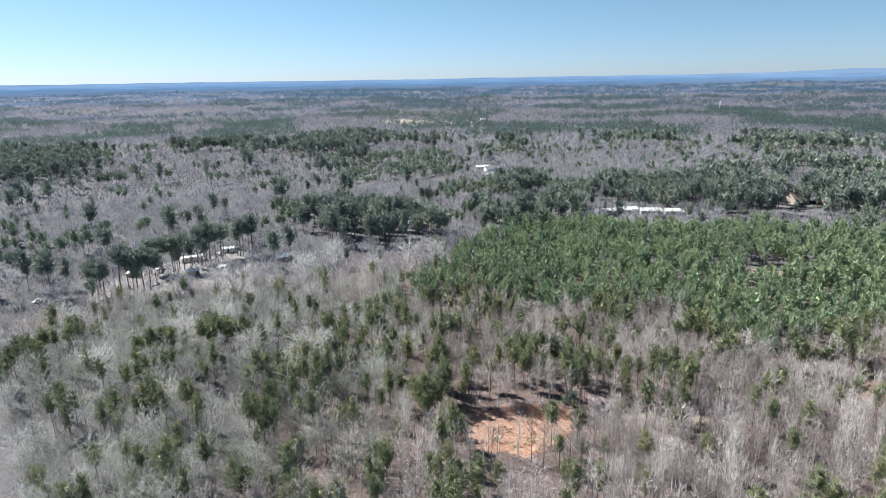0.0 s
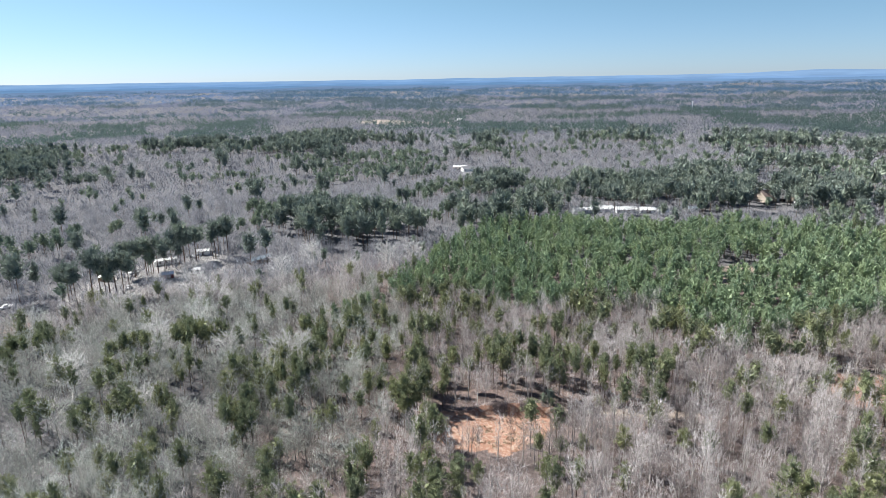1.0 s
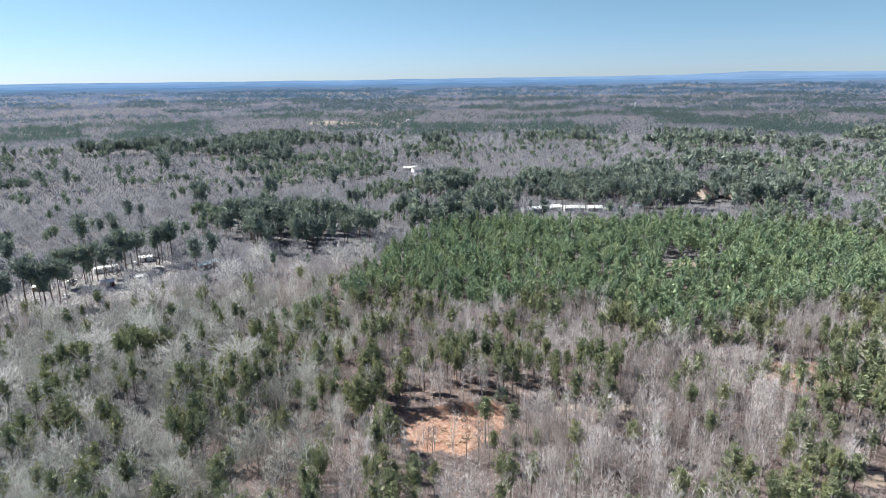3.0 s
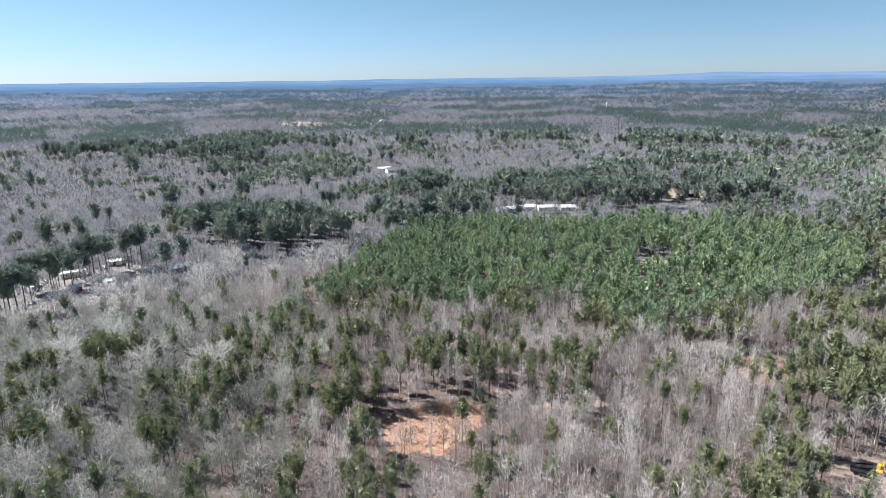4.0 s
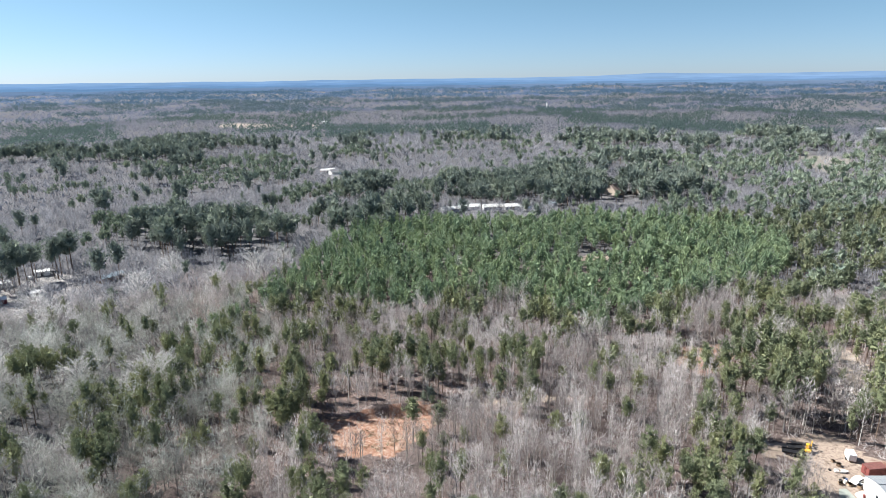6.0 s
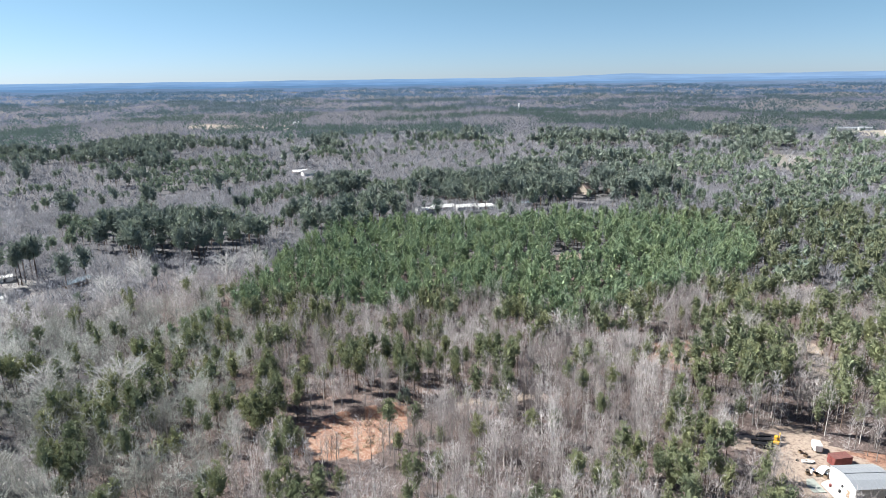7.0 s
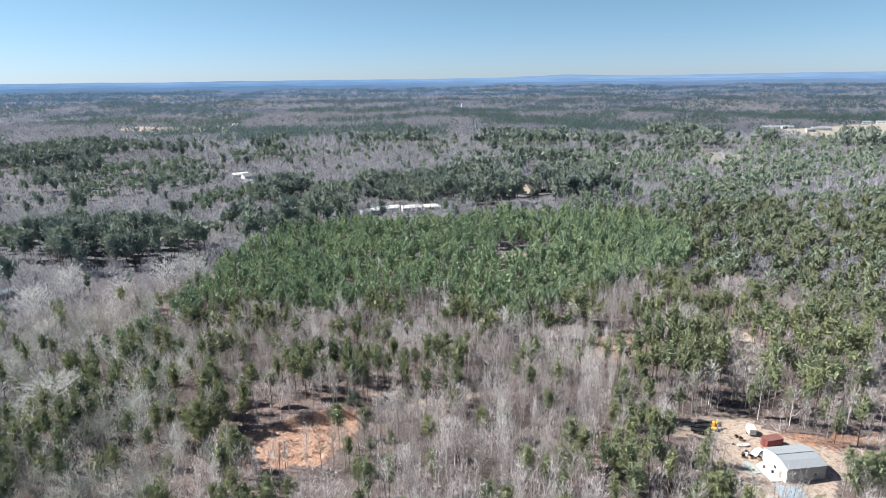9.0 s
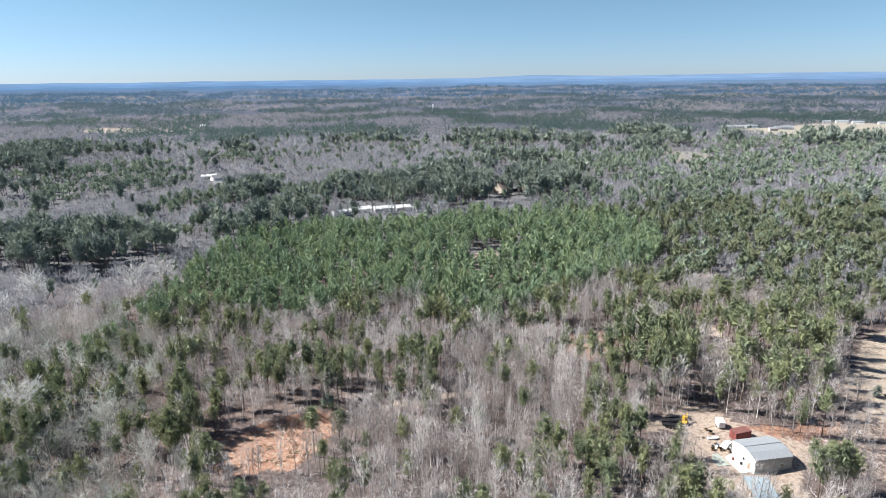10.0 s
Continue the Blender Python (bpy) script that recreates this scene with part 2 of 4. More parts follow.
POND = [(248, 552), (283, 549), (274, 527), (246, 535)]
HOUSE_LOT = [(38, 697), (63, 723), (72, 685), (51, 653)]
PINES = [(29, 140.5, 11.5), (35, 141.5, 9.5), (41, 142, 10.0), (73, 181, 18.0), (75, 175, 17.0), (68, 180, 16.0), (57, 189, 15.0), (50, 186, 15.0), (45, 191, 14.0), (37, 195, 15.0), (27, 184, 15.0), (20, 212, 15.0), (14, 183, 13.0), (25, 183, 14.0), (31, 187, 13.0), (-14, 198, 16.0), (-32, 202, 16.0), (-37, 200, 14.0), (-20, 165, 12.0), (-6, 180, 13.0), (84, 120, 16.0), (85, 116, 15.0), (70, 119, 11.0), (71, 104, 14.0), (86, 108, 14.0), (107, 120, 15.0), (107, 115, 14.0), (94, 109, 14.0), (99, 89, 15.0), (96, 89, 13.0), (83, 170, 9.0), (52, 165, 8.0), (7, 134, 10.0), (12, 130, 11.0), (56, 164, 8.0), (137, 79, 15.0), (141, 78, 16.0), (142, 75, 14.0), (-119, 363, 20.0), (-124, 361, 18.0), (-141, 351, 19.0), (-144, 341, 17.0), (-152, 326, 17.0), (-157, 323, 16.0), (-160, 285, 21.0), (-152, 292, 18.0), (-157, 291, 17.0), (-174, 289, 15.0), (54, 489, 22.0), (-19, 494, 17.0), (-14, 494, 17.0), (38, 168, 5.0), (-147, 329, 17.0), (-134, 352, 17.0)]


def inside(x, y, poly):
    """Which of the points x, y lie in the outline."""
    x, y = np.asarray(x, float), np.asarray(y, float)
    hit = np.zeros(x.shape, bool)
    for (ax, ay), (bx, by) in zip(poly, poly[1:] + poly[:1]):
        if ay != by:
            hit ^= ((ay > y) != (by > y)) & (x < (bx - ax) * (y - ay) / (by - ay) + ax)
    return hit


def waves(x, y, size, seed=0):
    """Smooth uneven values of about -1 to 1 over the plan."""
    r = np.random.RandomState(seed)
    v = 0.0
    for k in range(7):
        a, p, f = r.uniform(0, 6.28), r.uniform(0, 6.28), r.uniform(0.6, 1.9) / size
        v = v + np.sin(6.28 * f * (x * math.cos(a) + y * math.sin(a)) + p + 1.3 * np.sin(6.28 * f * 0.43 * (y * math.cos(a) - x * math.sin(a)) + 2 * p))
    return v / 3.2


BANK_X, BANK_Y = (7, 12, 19, 28, 36, 40), (170, 169.5, 171, 170, 168.5, 167)


def height(x, y):
    """The lie of the land."""
    x, y = np.asarray(x, float), np.asarray(y, float)
    r = np.hypot(x, y)
    roll = np.clip((r - 450) / 1200, 0, 1)
    z = roll * (7 * waves(x, y, 900, 3) + 3 * waves(x, y, 330, 4)) + 0.35 * waves(x, y, 45, 5)
    # the cut bank at the back of the clearing
    edge = np.interp(x, BANK_X, BANK_Y)
    span = np.clip((x - 3) / 5, 0, 1) * np.clip((44 - x) / 5, 0, 1) * np.interp(x, (0, 12, 17, 21), (0.05, 0.15, 0.45, 1.0))
    z = z + span * (2.5 * np.clip((y - edge) / 1.3 + 0.5, 0, 1) * np.exp(-np.clip(y - edge - 2, 0, 99) / 14) - 1.0 * np.exp(-np.clip(edge - y, 0, 99) / 12) * (y < edge + 0.8))
    z = z + np.clip((r - 1800) / 2800, 0, 1) * 52
    return z


# ---- ground ----
def mesh_from(name, verts, faces, mats=(), index=None, tone=None):
    """A mesh of triangles or quads from arrays."""
    verts, faces = np.asarray(verts, np.float32), np.asarray(faces, np.int32)
    me = bpy.data.meshes.new(name)
    k = faces.shape[1]
    me.vertices.add(len(verts))
    me.vertices.foreach_set("co", verts.ravel())
    me.loops.add(faces.size)
    me.loops.foreach_set("vertex_index", faces.ravel())
    me.polygons.add(len(faces))
    me.polygons.foreach_set("loop_start", np.arange(0, faces.size, k, dtype=np.int32))
    for m in mats:
        me.materials.append(m)
    if index is not None:
        me.polygons.foreach_set("material_index", np.asarray(index, np.int32))
    if tone is not None:
        me.attributes.new("tone", "FLOAT", "FACE").data.foreach_set("value", np.asarray(tone, np.float32))
    me.update(calc_edges=True)
    return me


def build_ground():
    ang = np.radians(np.concatenate([np.arange(-180, -60, 4.0), np.arange(-60, 80, 0.7), np.arange(80, 180, 4.0)]))
    rad = [20.0]
    while rad[-1] < 4900:
        rad.append(rad[-1] + (10 if rad[-1] < 110 else 0.7 if 162 < rad[-1] < 180 else max(1.0, (rad[-1] - 150) * 0.028)))
    rad = np.array(rad)
    A, R = np.meshgrid(ang, rad)
    x, y = (R * np.sin(A)).ravel(), (R * np.cos(A)).ravel()
    x, y = np.append(x, 0), np.append(y, 0)
    na, nr = len(ang), len(rad)
    i, j = np.meshgrid(np.arange(nr - 1), np.arange(na), indexing="ij")
    i, j = i.ravel(), j.ravel()
    k = (j + 1) % na
    quads = np.stack([i * na + j, i * na + k, (i + 1) * na + k, (i + 1) * na + j], 1)
    tris = np.concatenate([quads[:, [2, 1, 0]], quads[:, [0, 3, 2]],
                           np.stack([np.full(na, nr * na), (np.arange(na) + 1) % na, np.arange(na)], 1)])
    me = mesh_from("ground", np.stack([x, y, height(x, y)], 1), tris, [ground_mat])
    me.polygons.foreach_set("use_smooth", np.ones(len(tris), bool))
    jx, jy = x + 1.2 * waves(x, y, 9, 8), y + 1.2 * waves(x, y, 9, 9)
    r = np.hypot(x, y)
    far = np.where(r > 500, 8 * waves(x, y, 120, 11), 0)

    def put(name, *weighted):
        v = np.zeros(len(x), np.float32)
        for poly, w in weighted:
            v = np.maximum(v, w * inside(jx + far, jy + far, poly))
        me.attributes.new(name, "FLOAT", "POINT").data.foreach_set("value", v)
    # floor turns greyer with distance from the drone and to the west
    me.attributes.new("grey_floor", "FLOAT", "POINT").data.foreach_set("value", np.maximum(np.clip((r - 270) / 120, 0, 1) * 0.8, np.clip((-25 - x) / 40, 0, 1) * 0.62).astype(np.float32))
    put("earth", (CLEARING, 0.75), (BARNYARD, 0.4), (BARN_BACK, 0.6), (GAP_A, 0.6), (PINE_ROW, 0.36), (YARD_PINK, 0.45))
    put("dry_grass", (GAP_B, 0.6), (FAR_FIELD, 0.55), (TRAIL, 0.55), (GAP_A, 0.4), (CLEARING, 0.42), (FIELD_RIGHT, 0.62))
    put("sand", (BARNYARD, 0.62), (SOUTH_LOT, 0.46), (FIELD_EDGE, 0.5), (DIRT_ROAD, 0.7), (FIELD_TRACK, 1.0), (GAP_C, 0.6),)
    put("pale_gravel", (YARD_LEFT, 0.48), (HOMES, 0.36), (HOUSE_LOT, 0.5), (FAR_FIELD, 0.35))
    put("green_grass", (FIELD_RIGHT, 0.36), (FIELD_EAST, 0.5), (FARM, 0.75))
    return tagged(new("ground", me), "rolling woodland floor of leaf litter, red earth and dry grass", "ground", kind="structure")


build_ground()


# ---- distance ----
def build_backdrop():
    rng = np.random.RandomState(41)
    ang = np.radians(np.arange(-75, 95, 0.08))
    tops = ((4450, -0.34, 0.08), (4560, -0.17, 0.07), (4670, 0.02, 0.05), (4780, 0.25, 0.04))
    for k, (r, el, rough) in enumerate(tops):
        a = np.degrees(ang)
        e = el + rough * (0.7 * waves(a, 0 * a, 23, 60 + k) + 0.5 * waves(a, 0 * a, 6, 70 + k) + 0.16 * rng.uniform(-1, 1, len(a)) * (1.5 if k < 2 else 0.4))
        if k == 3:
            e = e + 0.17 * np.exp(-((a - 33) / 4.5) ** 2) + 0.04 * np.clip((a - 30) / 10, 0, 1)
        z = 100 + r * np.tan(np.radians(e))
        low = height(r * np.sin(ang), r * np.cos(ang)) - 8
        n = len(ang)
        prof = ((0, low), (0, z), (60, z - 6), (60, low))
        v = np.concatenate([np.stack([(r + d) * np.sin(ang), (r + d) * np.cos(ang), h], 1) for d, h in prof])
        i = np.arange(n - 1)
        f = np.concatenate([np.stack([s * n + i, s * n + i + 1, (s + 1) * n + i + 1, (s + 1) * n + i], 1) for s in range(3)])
        tagged(new("backdrop", mesh_from("backdrop", v, f, [haze_mats[k]])), "far wooded ridge with blue haze put in as glow", "distant hills", kind="structure")


build_backdrop()


# ---- trees ----
def slivers(base, way, length, width, rng, facing=None):
    """Thin triangles: twigs, needles, sprays."""
    n = len(base)
    way = way / np.linalg.norm(way, axis=1, keepdims=True)
    side = np.cross(way, rng.normal(size=(n, 3)) if facing is None else facing)
    side /= np.linalg.norm(side, axis=1, keepdims=True) + 1e-9
    w, h = (np.broadcast_to(np.asarray(q, float), (n,))[:, None] for q in (width, length))
    v = np.stack([base - side * w / 2, base + side * w / 2, base + way * h], 1).reshape(-1, 3)
    return v, np.arange(3 * n).reshape(-1, 3)


def tube(points, radii, sides=4):
    """A tapered stem along the points."""
    p = np.asarray(points, float)
    rings = []
    for q, r in zip(p, radii):
        a = np.arange(sides) * 2 * np.pi / sides
        rings.append(np.stack([q[0] + r * np.cos(a), q[1] + r * np.sin(a), np.full(sides, q[2])], 1))
    v = np.concatenate(rings)
    f = []
    for k in range(len(p) - 1):
        for s in range(sides):
            a, b = k * sides + s, k * sides + (s + 1) % sides
            f += [(a, b, b + sides), (a, b + sides, a + sides)]
    return v, np.array(f)


def limb(a, b, r):
    """A limb from a to b: a slim three-sided spike."""
    a, b = np.asarray(a, float), np.asarray(b, float)
    d = b - a
    u = np.cross(d, (0.3, 0.2, 1.0))
    u /= np.linalg.norm(u) + 1e-9
    w = np.cross(d / (np.linalg.norm(d) + 1e-9), u)
    ring = [a + r * (u * math.cos(t) + w * math.sin(t)) for t in (0, 2.1, 4.2)]
    return np.array(ring + [b]), np.array([(0, 1, 3), (1, 2, 3), (2, 0, 3)])


def join(parts):
    v, f, k = [], [], 0
    for a, b in parts:
        v.append(a)
        f.append(b + k)
        k += len(a)
    return np.concatenate(v), np.concatenate(f)


# where along the crown it is widest, and how full it is
FORMS = {"cone": (1.3, 0.6), "column": (1.08, 0.75), "umbrella": (0.8, 0.5)}


def pine_shape(seed, h=15.0, crown=0.5, spread=2.3, tufts=22, blades=12, size=0.7, stem=0.16, sides=4, form="column", needle=0.32, ball=0.4):
    """A pine of height h: trunk and limbs, and boughs that end in clumps of needle sprays."""
    rng = np.random.RandomState(seed)
    lean, tilt = rng.uniform(-0.25, 0.25, 2), rng.uniform(0, 6.28)
    axis = lambda t: np.array([lean[0] * t * 2 + 0.1 * math.sin(5 * t), lean[1] * t * 2, h * t])
    ts = np.linspace(0, 0.96, 4 if sides > 3 else 3)
    trunk = [tube([axis(t) for t in ts], [stem * (1.05 - 0.85 * t) for t in ts], sides)]
    peak, full = FORMS[form]
    girth = lambda s: spread * math.sin(math.pi * min(max(s * 0.93 + 0.05, 0.02), 0.98) ** peak) ** full
    leaf = []
    for k in range(tufts):
        s = ((k + rng.uniform(0, 1)) / tufts) ** 0.8
        wide = girth(s)
        a = k * 2.4 + rng.uniform(-0.7, 0.7)
        way = np.array([math.cos(a), math.sin(a), 0.25])
        out = wide * rng.uniform(0.3, 0.9) * (1 + 0.22 * math.cos(a - tilt))
        R = spread * ball * rng.uniform(0.65, 1.3) * (0.65 + 0.35 * wide / spread)
        c = axis(1 - crown * s) + way * (out, out, 0.6 * out) - (0, 0, 0.35 * R)
        # dim inner sprays close the crown behind each clump
        m = axis(1 - crown * (0.12 + 0.8 * s)) + way * 0.35 * out + rng.normal(size=(2, 3)) * 0.25 * R
        leaf.append(slivers(m - (0, 0, 0.9 * R), rng.normal(size=(2, 3)) * 0.5 + (0, 0, 1.0), 2.2 * R, 1.5 * R, rng))
        u = rng.normal(size=(blades, 3)) + 0.45 * way + (0, 0, 0.3)
        u /= np.linalg.norm(u, axis=1, keepdims=True)
        p = c + u * R * (1, 1, 0.85) * rng.uniform(0.55, 1.0, (blades, 1))
        d = 0.5 * u + 0.5 * rng.normal(size=p.shape) + 0.2 * way + (0, 0, 0.7)
        d /= np.linalg.norm(d, axis=1, keepdims=True)
        leaf.append(slivers(p - 0.35 * size * d, d, size * rng.uniform(0.6, 1.3, blades), size * needle * rng.uniform(0.7, 1.3, blades), rng, 0.9 * u + 0.4 * way + 0.4 * rng.normal(size=u.shape)))
        if sides > 3 and k % 2:
            trunk.append(limb(axis(1 - crown * s - 0.03), c, 0.05))
    return join(trunk), join(leaf)


def bare_shape(seed, h=13.0, spread=2.4, limbs=9, twig=200, width=0.07, reach=1.8, stem=0.13, sides=4, low=0.3, upright=1.0):
    """A leafless tree of height h: trunk and limbs, and fine twigs."""
    rng = np.random.RandomState(seed)
    bend = rng.uniform(-0.5, 0.5, 2)
    axis = lambda t: np.array([bend[0] * t * t * 1.5, bend[1] * t * t * 1.5, h * t])
    ts = np.linspace(0, 0.9, 4 if sides > 3 else 3)
    wood = [tube([axis(t) for t in ts], [stem * (1.08 - t) for t in ts], sides)]
    ends = []
    for k in range(limbs):
        t = low + (0.92 - low) * (k + rng.uniform(0, 0.8)) / limbs
        a = k * 2.4 + rng.uniform(-0.7, 0.7)
        out = spread * rng.uniform(0.5, 1.1) * (1.15 - 0.75 * abs(t - 0.55))
        tip = axis(t) + np.array([out * math.cos(a), out * math.sin(a), out * upright * rng.uniform(0.7, 1.5)])
        tip[2] = min(tip[2], h * 1.02)
        if sides > 2:
            wood.append(limb(axis(t), tip, stem * (0.55 - 0.3 * t)))
        ends.append((axis(t), tip))
    ends.append((axis(0.7), axis(1.0)))
    # fine wood: rising sprays through the whole crown, and twigs off the limbs
    rise = int(twig * 0.55)
    t, a, q = rng.uniform(low * 0.8, 0.88, rise), rng.uniform(0, 6.28, rise), np.sqrt(rng.uniform(0, 1, rise))
    girth = spread * 1.15 * np.sin(np.pi * np.clip((t - low * 0.8) / (1.05 - low * 0.8), 0.06, 0.95)) ** 0.6
    p = np.stack([q * girth * np.cos(a) + bend[0] * t * t * 1.5, q * girth * np.sin(a) + bend[1] * t * t * 1.5, h * t], 1)
    d = (p - axis(low * 0.7)) * (1, 1, 0.75) / (0.35 * h) + (0, 0, 0.12 * upright)
    d = d / np.linalg.norm(d, axis=1, keepdims=True) + 0.4 * rng.normal(size=p.shape)
    sprays = slivers(p, d, np.minimum(1.25 * reach * rng.uniform(0.6, 1.25, rise), h * (1.06 - t)), width * 1.25, rng)
    twig -= rise
    pick = rng.randint(0, len(ends), twig)
    u = rng.uniform(0.2, 1.0, (twig, 1)) ** 0.8
    A, B = np.array([e[0] for e in ends])[pick], np.array([e[1] for e in ends])[pick]
    p = A * (1 - u) + B * u
    d = rng.normal(size=p.shape) * (0.75, 0.75, 0.5) + (B - A) / (np.linalg.norm(B - A, axis=1, keepdims=True) + 1e-9) * 0.7 + (0, 0, 0.3 * upright)
    return join(wood), join([sprays, slivers(p, d, reach * rng.uniform(0.5, 1.2, twig), width, rng)])


def fuzzy_shape(seed, h, wide, twig, width, reach, inner, inner_width, stem=True):
    """A leafless crown seen from far: dim inner branches and paler fine twigs over them."""
    rng = np.random.RandomState(seed)
    wood = [tube([(0, 0, 0), (0.1, 0, h * 0.55)], [0.15, 0.1], 3)] if stem else []
    a, q = rng.uniform(0, 6.28, inner), wide * np.sqrt(rng.uniform(0.02, 0.75, inner))
    p = np.stack([q * np.cos(a), q * np.sin(a), h * rng.uniform(0.05, 0.3, inner)], 1)
    wood.append(slivers(p, rng.normal(size=p.shape) * (0.65, 0.65, 0.15) + (0, 0, 1), h * rng.uniform(0.25, 0.42, inner), inner_width, rng))
    a, q = rng.uniform(0, 6.28, twig), np.sqrt(rng.uniform(0, 1, twig))
    p = np.stack([wide * q * np.cos(a), wide * q * np.sin(a), h * (0.34 + 0.46 * (1 - q ** 2) * rng.uniform(0.3, 1.0, twig))], 1)
    d = np.stack([q * np.cos(a), q * np.sin(a), np.full(twig, 0.9)], 1) + 0.42 * rng.normal(size=p.shape)
    return join(wood), slivers(p, d, reach * rng.uniform(0.6, 1.2, twig), width, rng)


def scatter_mesh(name, shapes, spots, mats, rng):
    """One mesh of many trees: each spot x, y, scale, kind of shape."""
    V, F, M, T, k = [], [], [], [], 0
    spots = np.asarray(spots, float).reshape(-1, 4)
    for s, (wood, leaf) in enumerate(shapes):
        here = spots[spots[:, 3].astype(int) % len(shapes) == s]
        if not len(here):
            continue
        v0 = np.concatenate([wood[0], leaf[0]])
        f0 = np.concatenate([wood[1], leaf[1] + len(wood[0])]).astype(int)
        m0 = np.concatenate([np.zeros(len(wood[1]), int), np.ones(len(leaf[1]), int)])
        n = len(here)
        a = rng.uniform(0, 6.283, n)
        c, q = np.cos(a)[:, None], np.sin(a)[:, None]
        w = here[:, 2][:, None]
        wide = w * rng.uniform(0.85, 1.18, n)[:, None]
        x = (v0[None, :, 0] * c - v0[None, :, 1] * q) * wide + here[:, 0][:, None]
        y = (v0[None, :, 0] * q + v0[None, :, 1] * c) * wide + here[:, 1][:, None]
        z = v0[None, :, 2] * w + height(here[:, 0], here[:, 1])[:, None] - 0.1
        V.append(np.stack([x, y, z], 2).reshape(-1, 3))
        F.append((f0[None] + (np.arange(n) * len(v0))[:, None, None]).reshape(-1, 3) + k)
        M.append(np.tile(m0, n))
        T.append(np.repeat(np.clip(0.5 + 0.3 * waves(here[:, 0], here[:, 1], 45, 61) + rng.uniform(-0.42, 0.42, n), 0, 0.999), len(f0)))
        k += n * len(v0)
    return mesh_from(name, np.concatenate(V), np.concatenate(F), mats, np.concatenate(M), np.concatenate(T))


def part_mesh(name, shape, mat):
    return mesh_from(name, shape[0], shape[1], [mat])


def tree_thing(name, shape, mats, label, category, group, parts=("trunk", "crown")):
    top = tagged(new(name), label, category, group)
    for part_name, s, m in zip(parts, shape, mats):
        new(part_name, part_mesh(part_name, s, m)).parent = top
    return top


AZ_LO, AZ_HI = -39.0, 63.5


def jittered(step, r0, r1, rng):
    g = np.arange(-r1, r1 + step, step)
    X, Y = np.meshgrid(g, g)
    X, Y = (q.ravel() + rng.uniform(-0.55, 0.55, q.size) * step for q in (X, Y))
    X, Y = 0.84 * X - 0.543 * Y, 0.543 * X + 0.84 * Y
    r, a = np.hypot(X, Y), np.degrees(np.arctan2(X, Y))
    keep = (r >= r0) & (r < r1) & (a > AZ_LO) & (a < AZ_HI)
    return X[keep], Y[keep]


OPEN = ((CLEARING_FRONT, 0.3), (SOUTH_LOT, 0.12), (FIELD_EDGE, 0.25), (YARD_FRONT, 0.18), (CLEARING, 0.0), (DIRT_ROAD, 0.0), (CARPORT_LOT, 0.0), (BARNYARD, 0.0), (FIELD_RIGHT, 0.0), (GAP_A, 0.25), (GAP_B, 0.3), (GAP_C, 0.0), (YARD_LEFT, 0.55),
        (YARD_PINK, 0.3), (HOMES, 0.85), (FAR_FIELD, 0.15), (FIELD_EAST, 0.2), (TRAIL, 0.25), (FARM, 0.02), (POND, 0.0), (HOUSE_LOT, 0.05), (HOMES_FRONT, 0.4), (HOUSE_FRONT, 0.15))
# stand: outline, share of its spots with a tree, share of pines, sort of pine
STANDS = ((MID_PINES, 0.9, 0.2, 0), (EAST_PINES, 0.9, 0.13, 0), (EAST_THICK, 0.75, 0.5, 0), (FAR_G, 1.0, 0.7, 2), (GREY_NORTH, 0.95, -0.25, 0), (MIX_LEFT, 0.97, 0.11, 0), (SOUTH_LEFT, 0.95, 0.24, 0), (MIX_RIGHT, 0.9, 0.17, 0), (RIGHT_MIX, 1.0, 0.46, 0), (FAR_D, 1.0, 0.8, 2), (FAR_A, 1.0, 0.6, 0),
          (FAR_B, 1.0, 0.75, 2), (FAR_C, 1.0, 0.75, 2), (FAR_F, 1.0, 0.55, 2), (YOUNG_LEFT, 1.0, 0.55, 0), (OLIVE, 0.75, 0.12, 0), (PLANTATION, 1.0, 0.97, 1),
          (PINE_ROW, 0.6, 0.48, 0), (BAND_LEFT, 0.95, 0.36, 0), (CLUMP_BARN, 0.55, 0.8, 0), (CLUMP_ROAD, 0.6, 0.55, 0), (CLUMP_YARD, 0.5, 0.4, 0), (CLUMP_SOUTH, 0.6, 0.7, 0),
          (CLUMP_NORTH, 0.55, 0.9, 0), (CLUMP_EAST, 0.55, 0.85, 0),
          (DARK_A, 0.8, 0.85, 2), (DARK_B, 0.9, 0.88, 2), (DARK_C, 0.75, 0.85, 2), (DARK_D, 0.6, 0.83, 2), (DARK_E, 0.85, 0.83, 2))


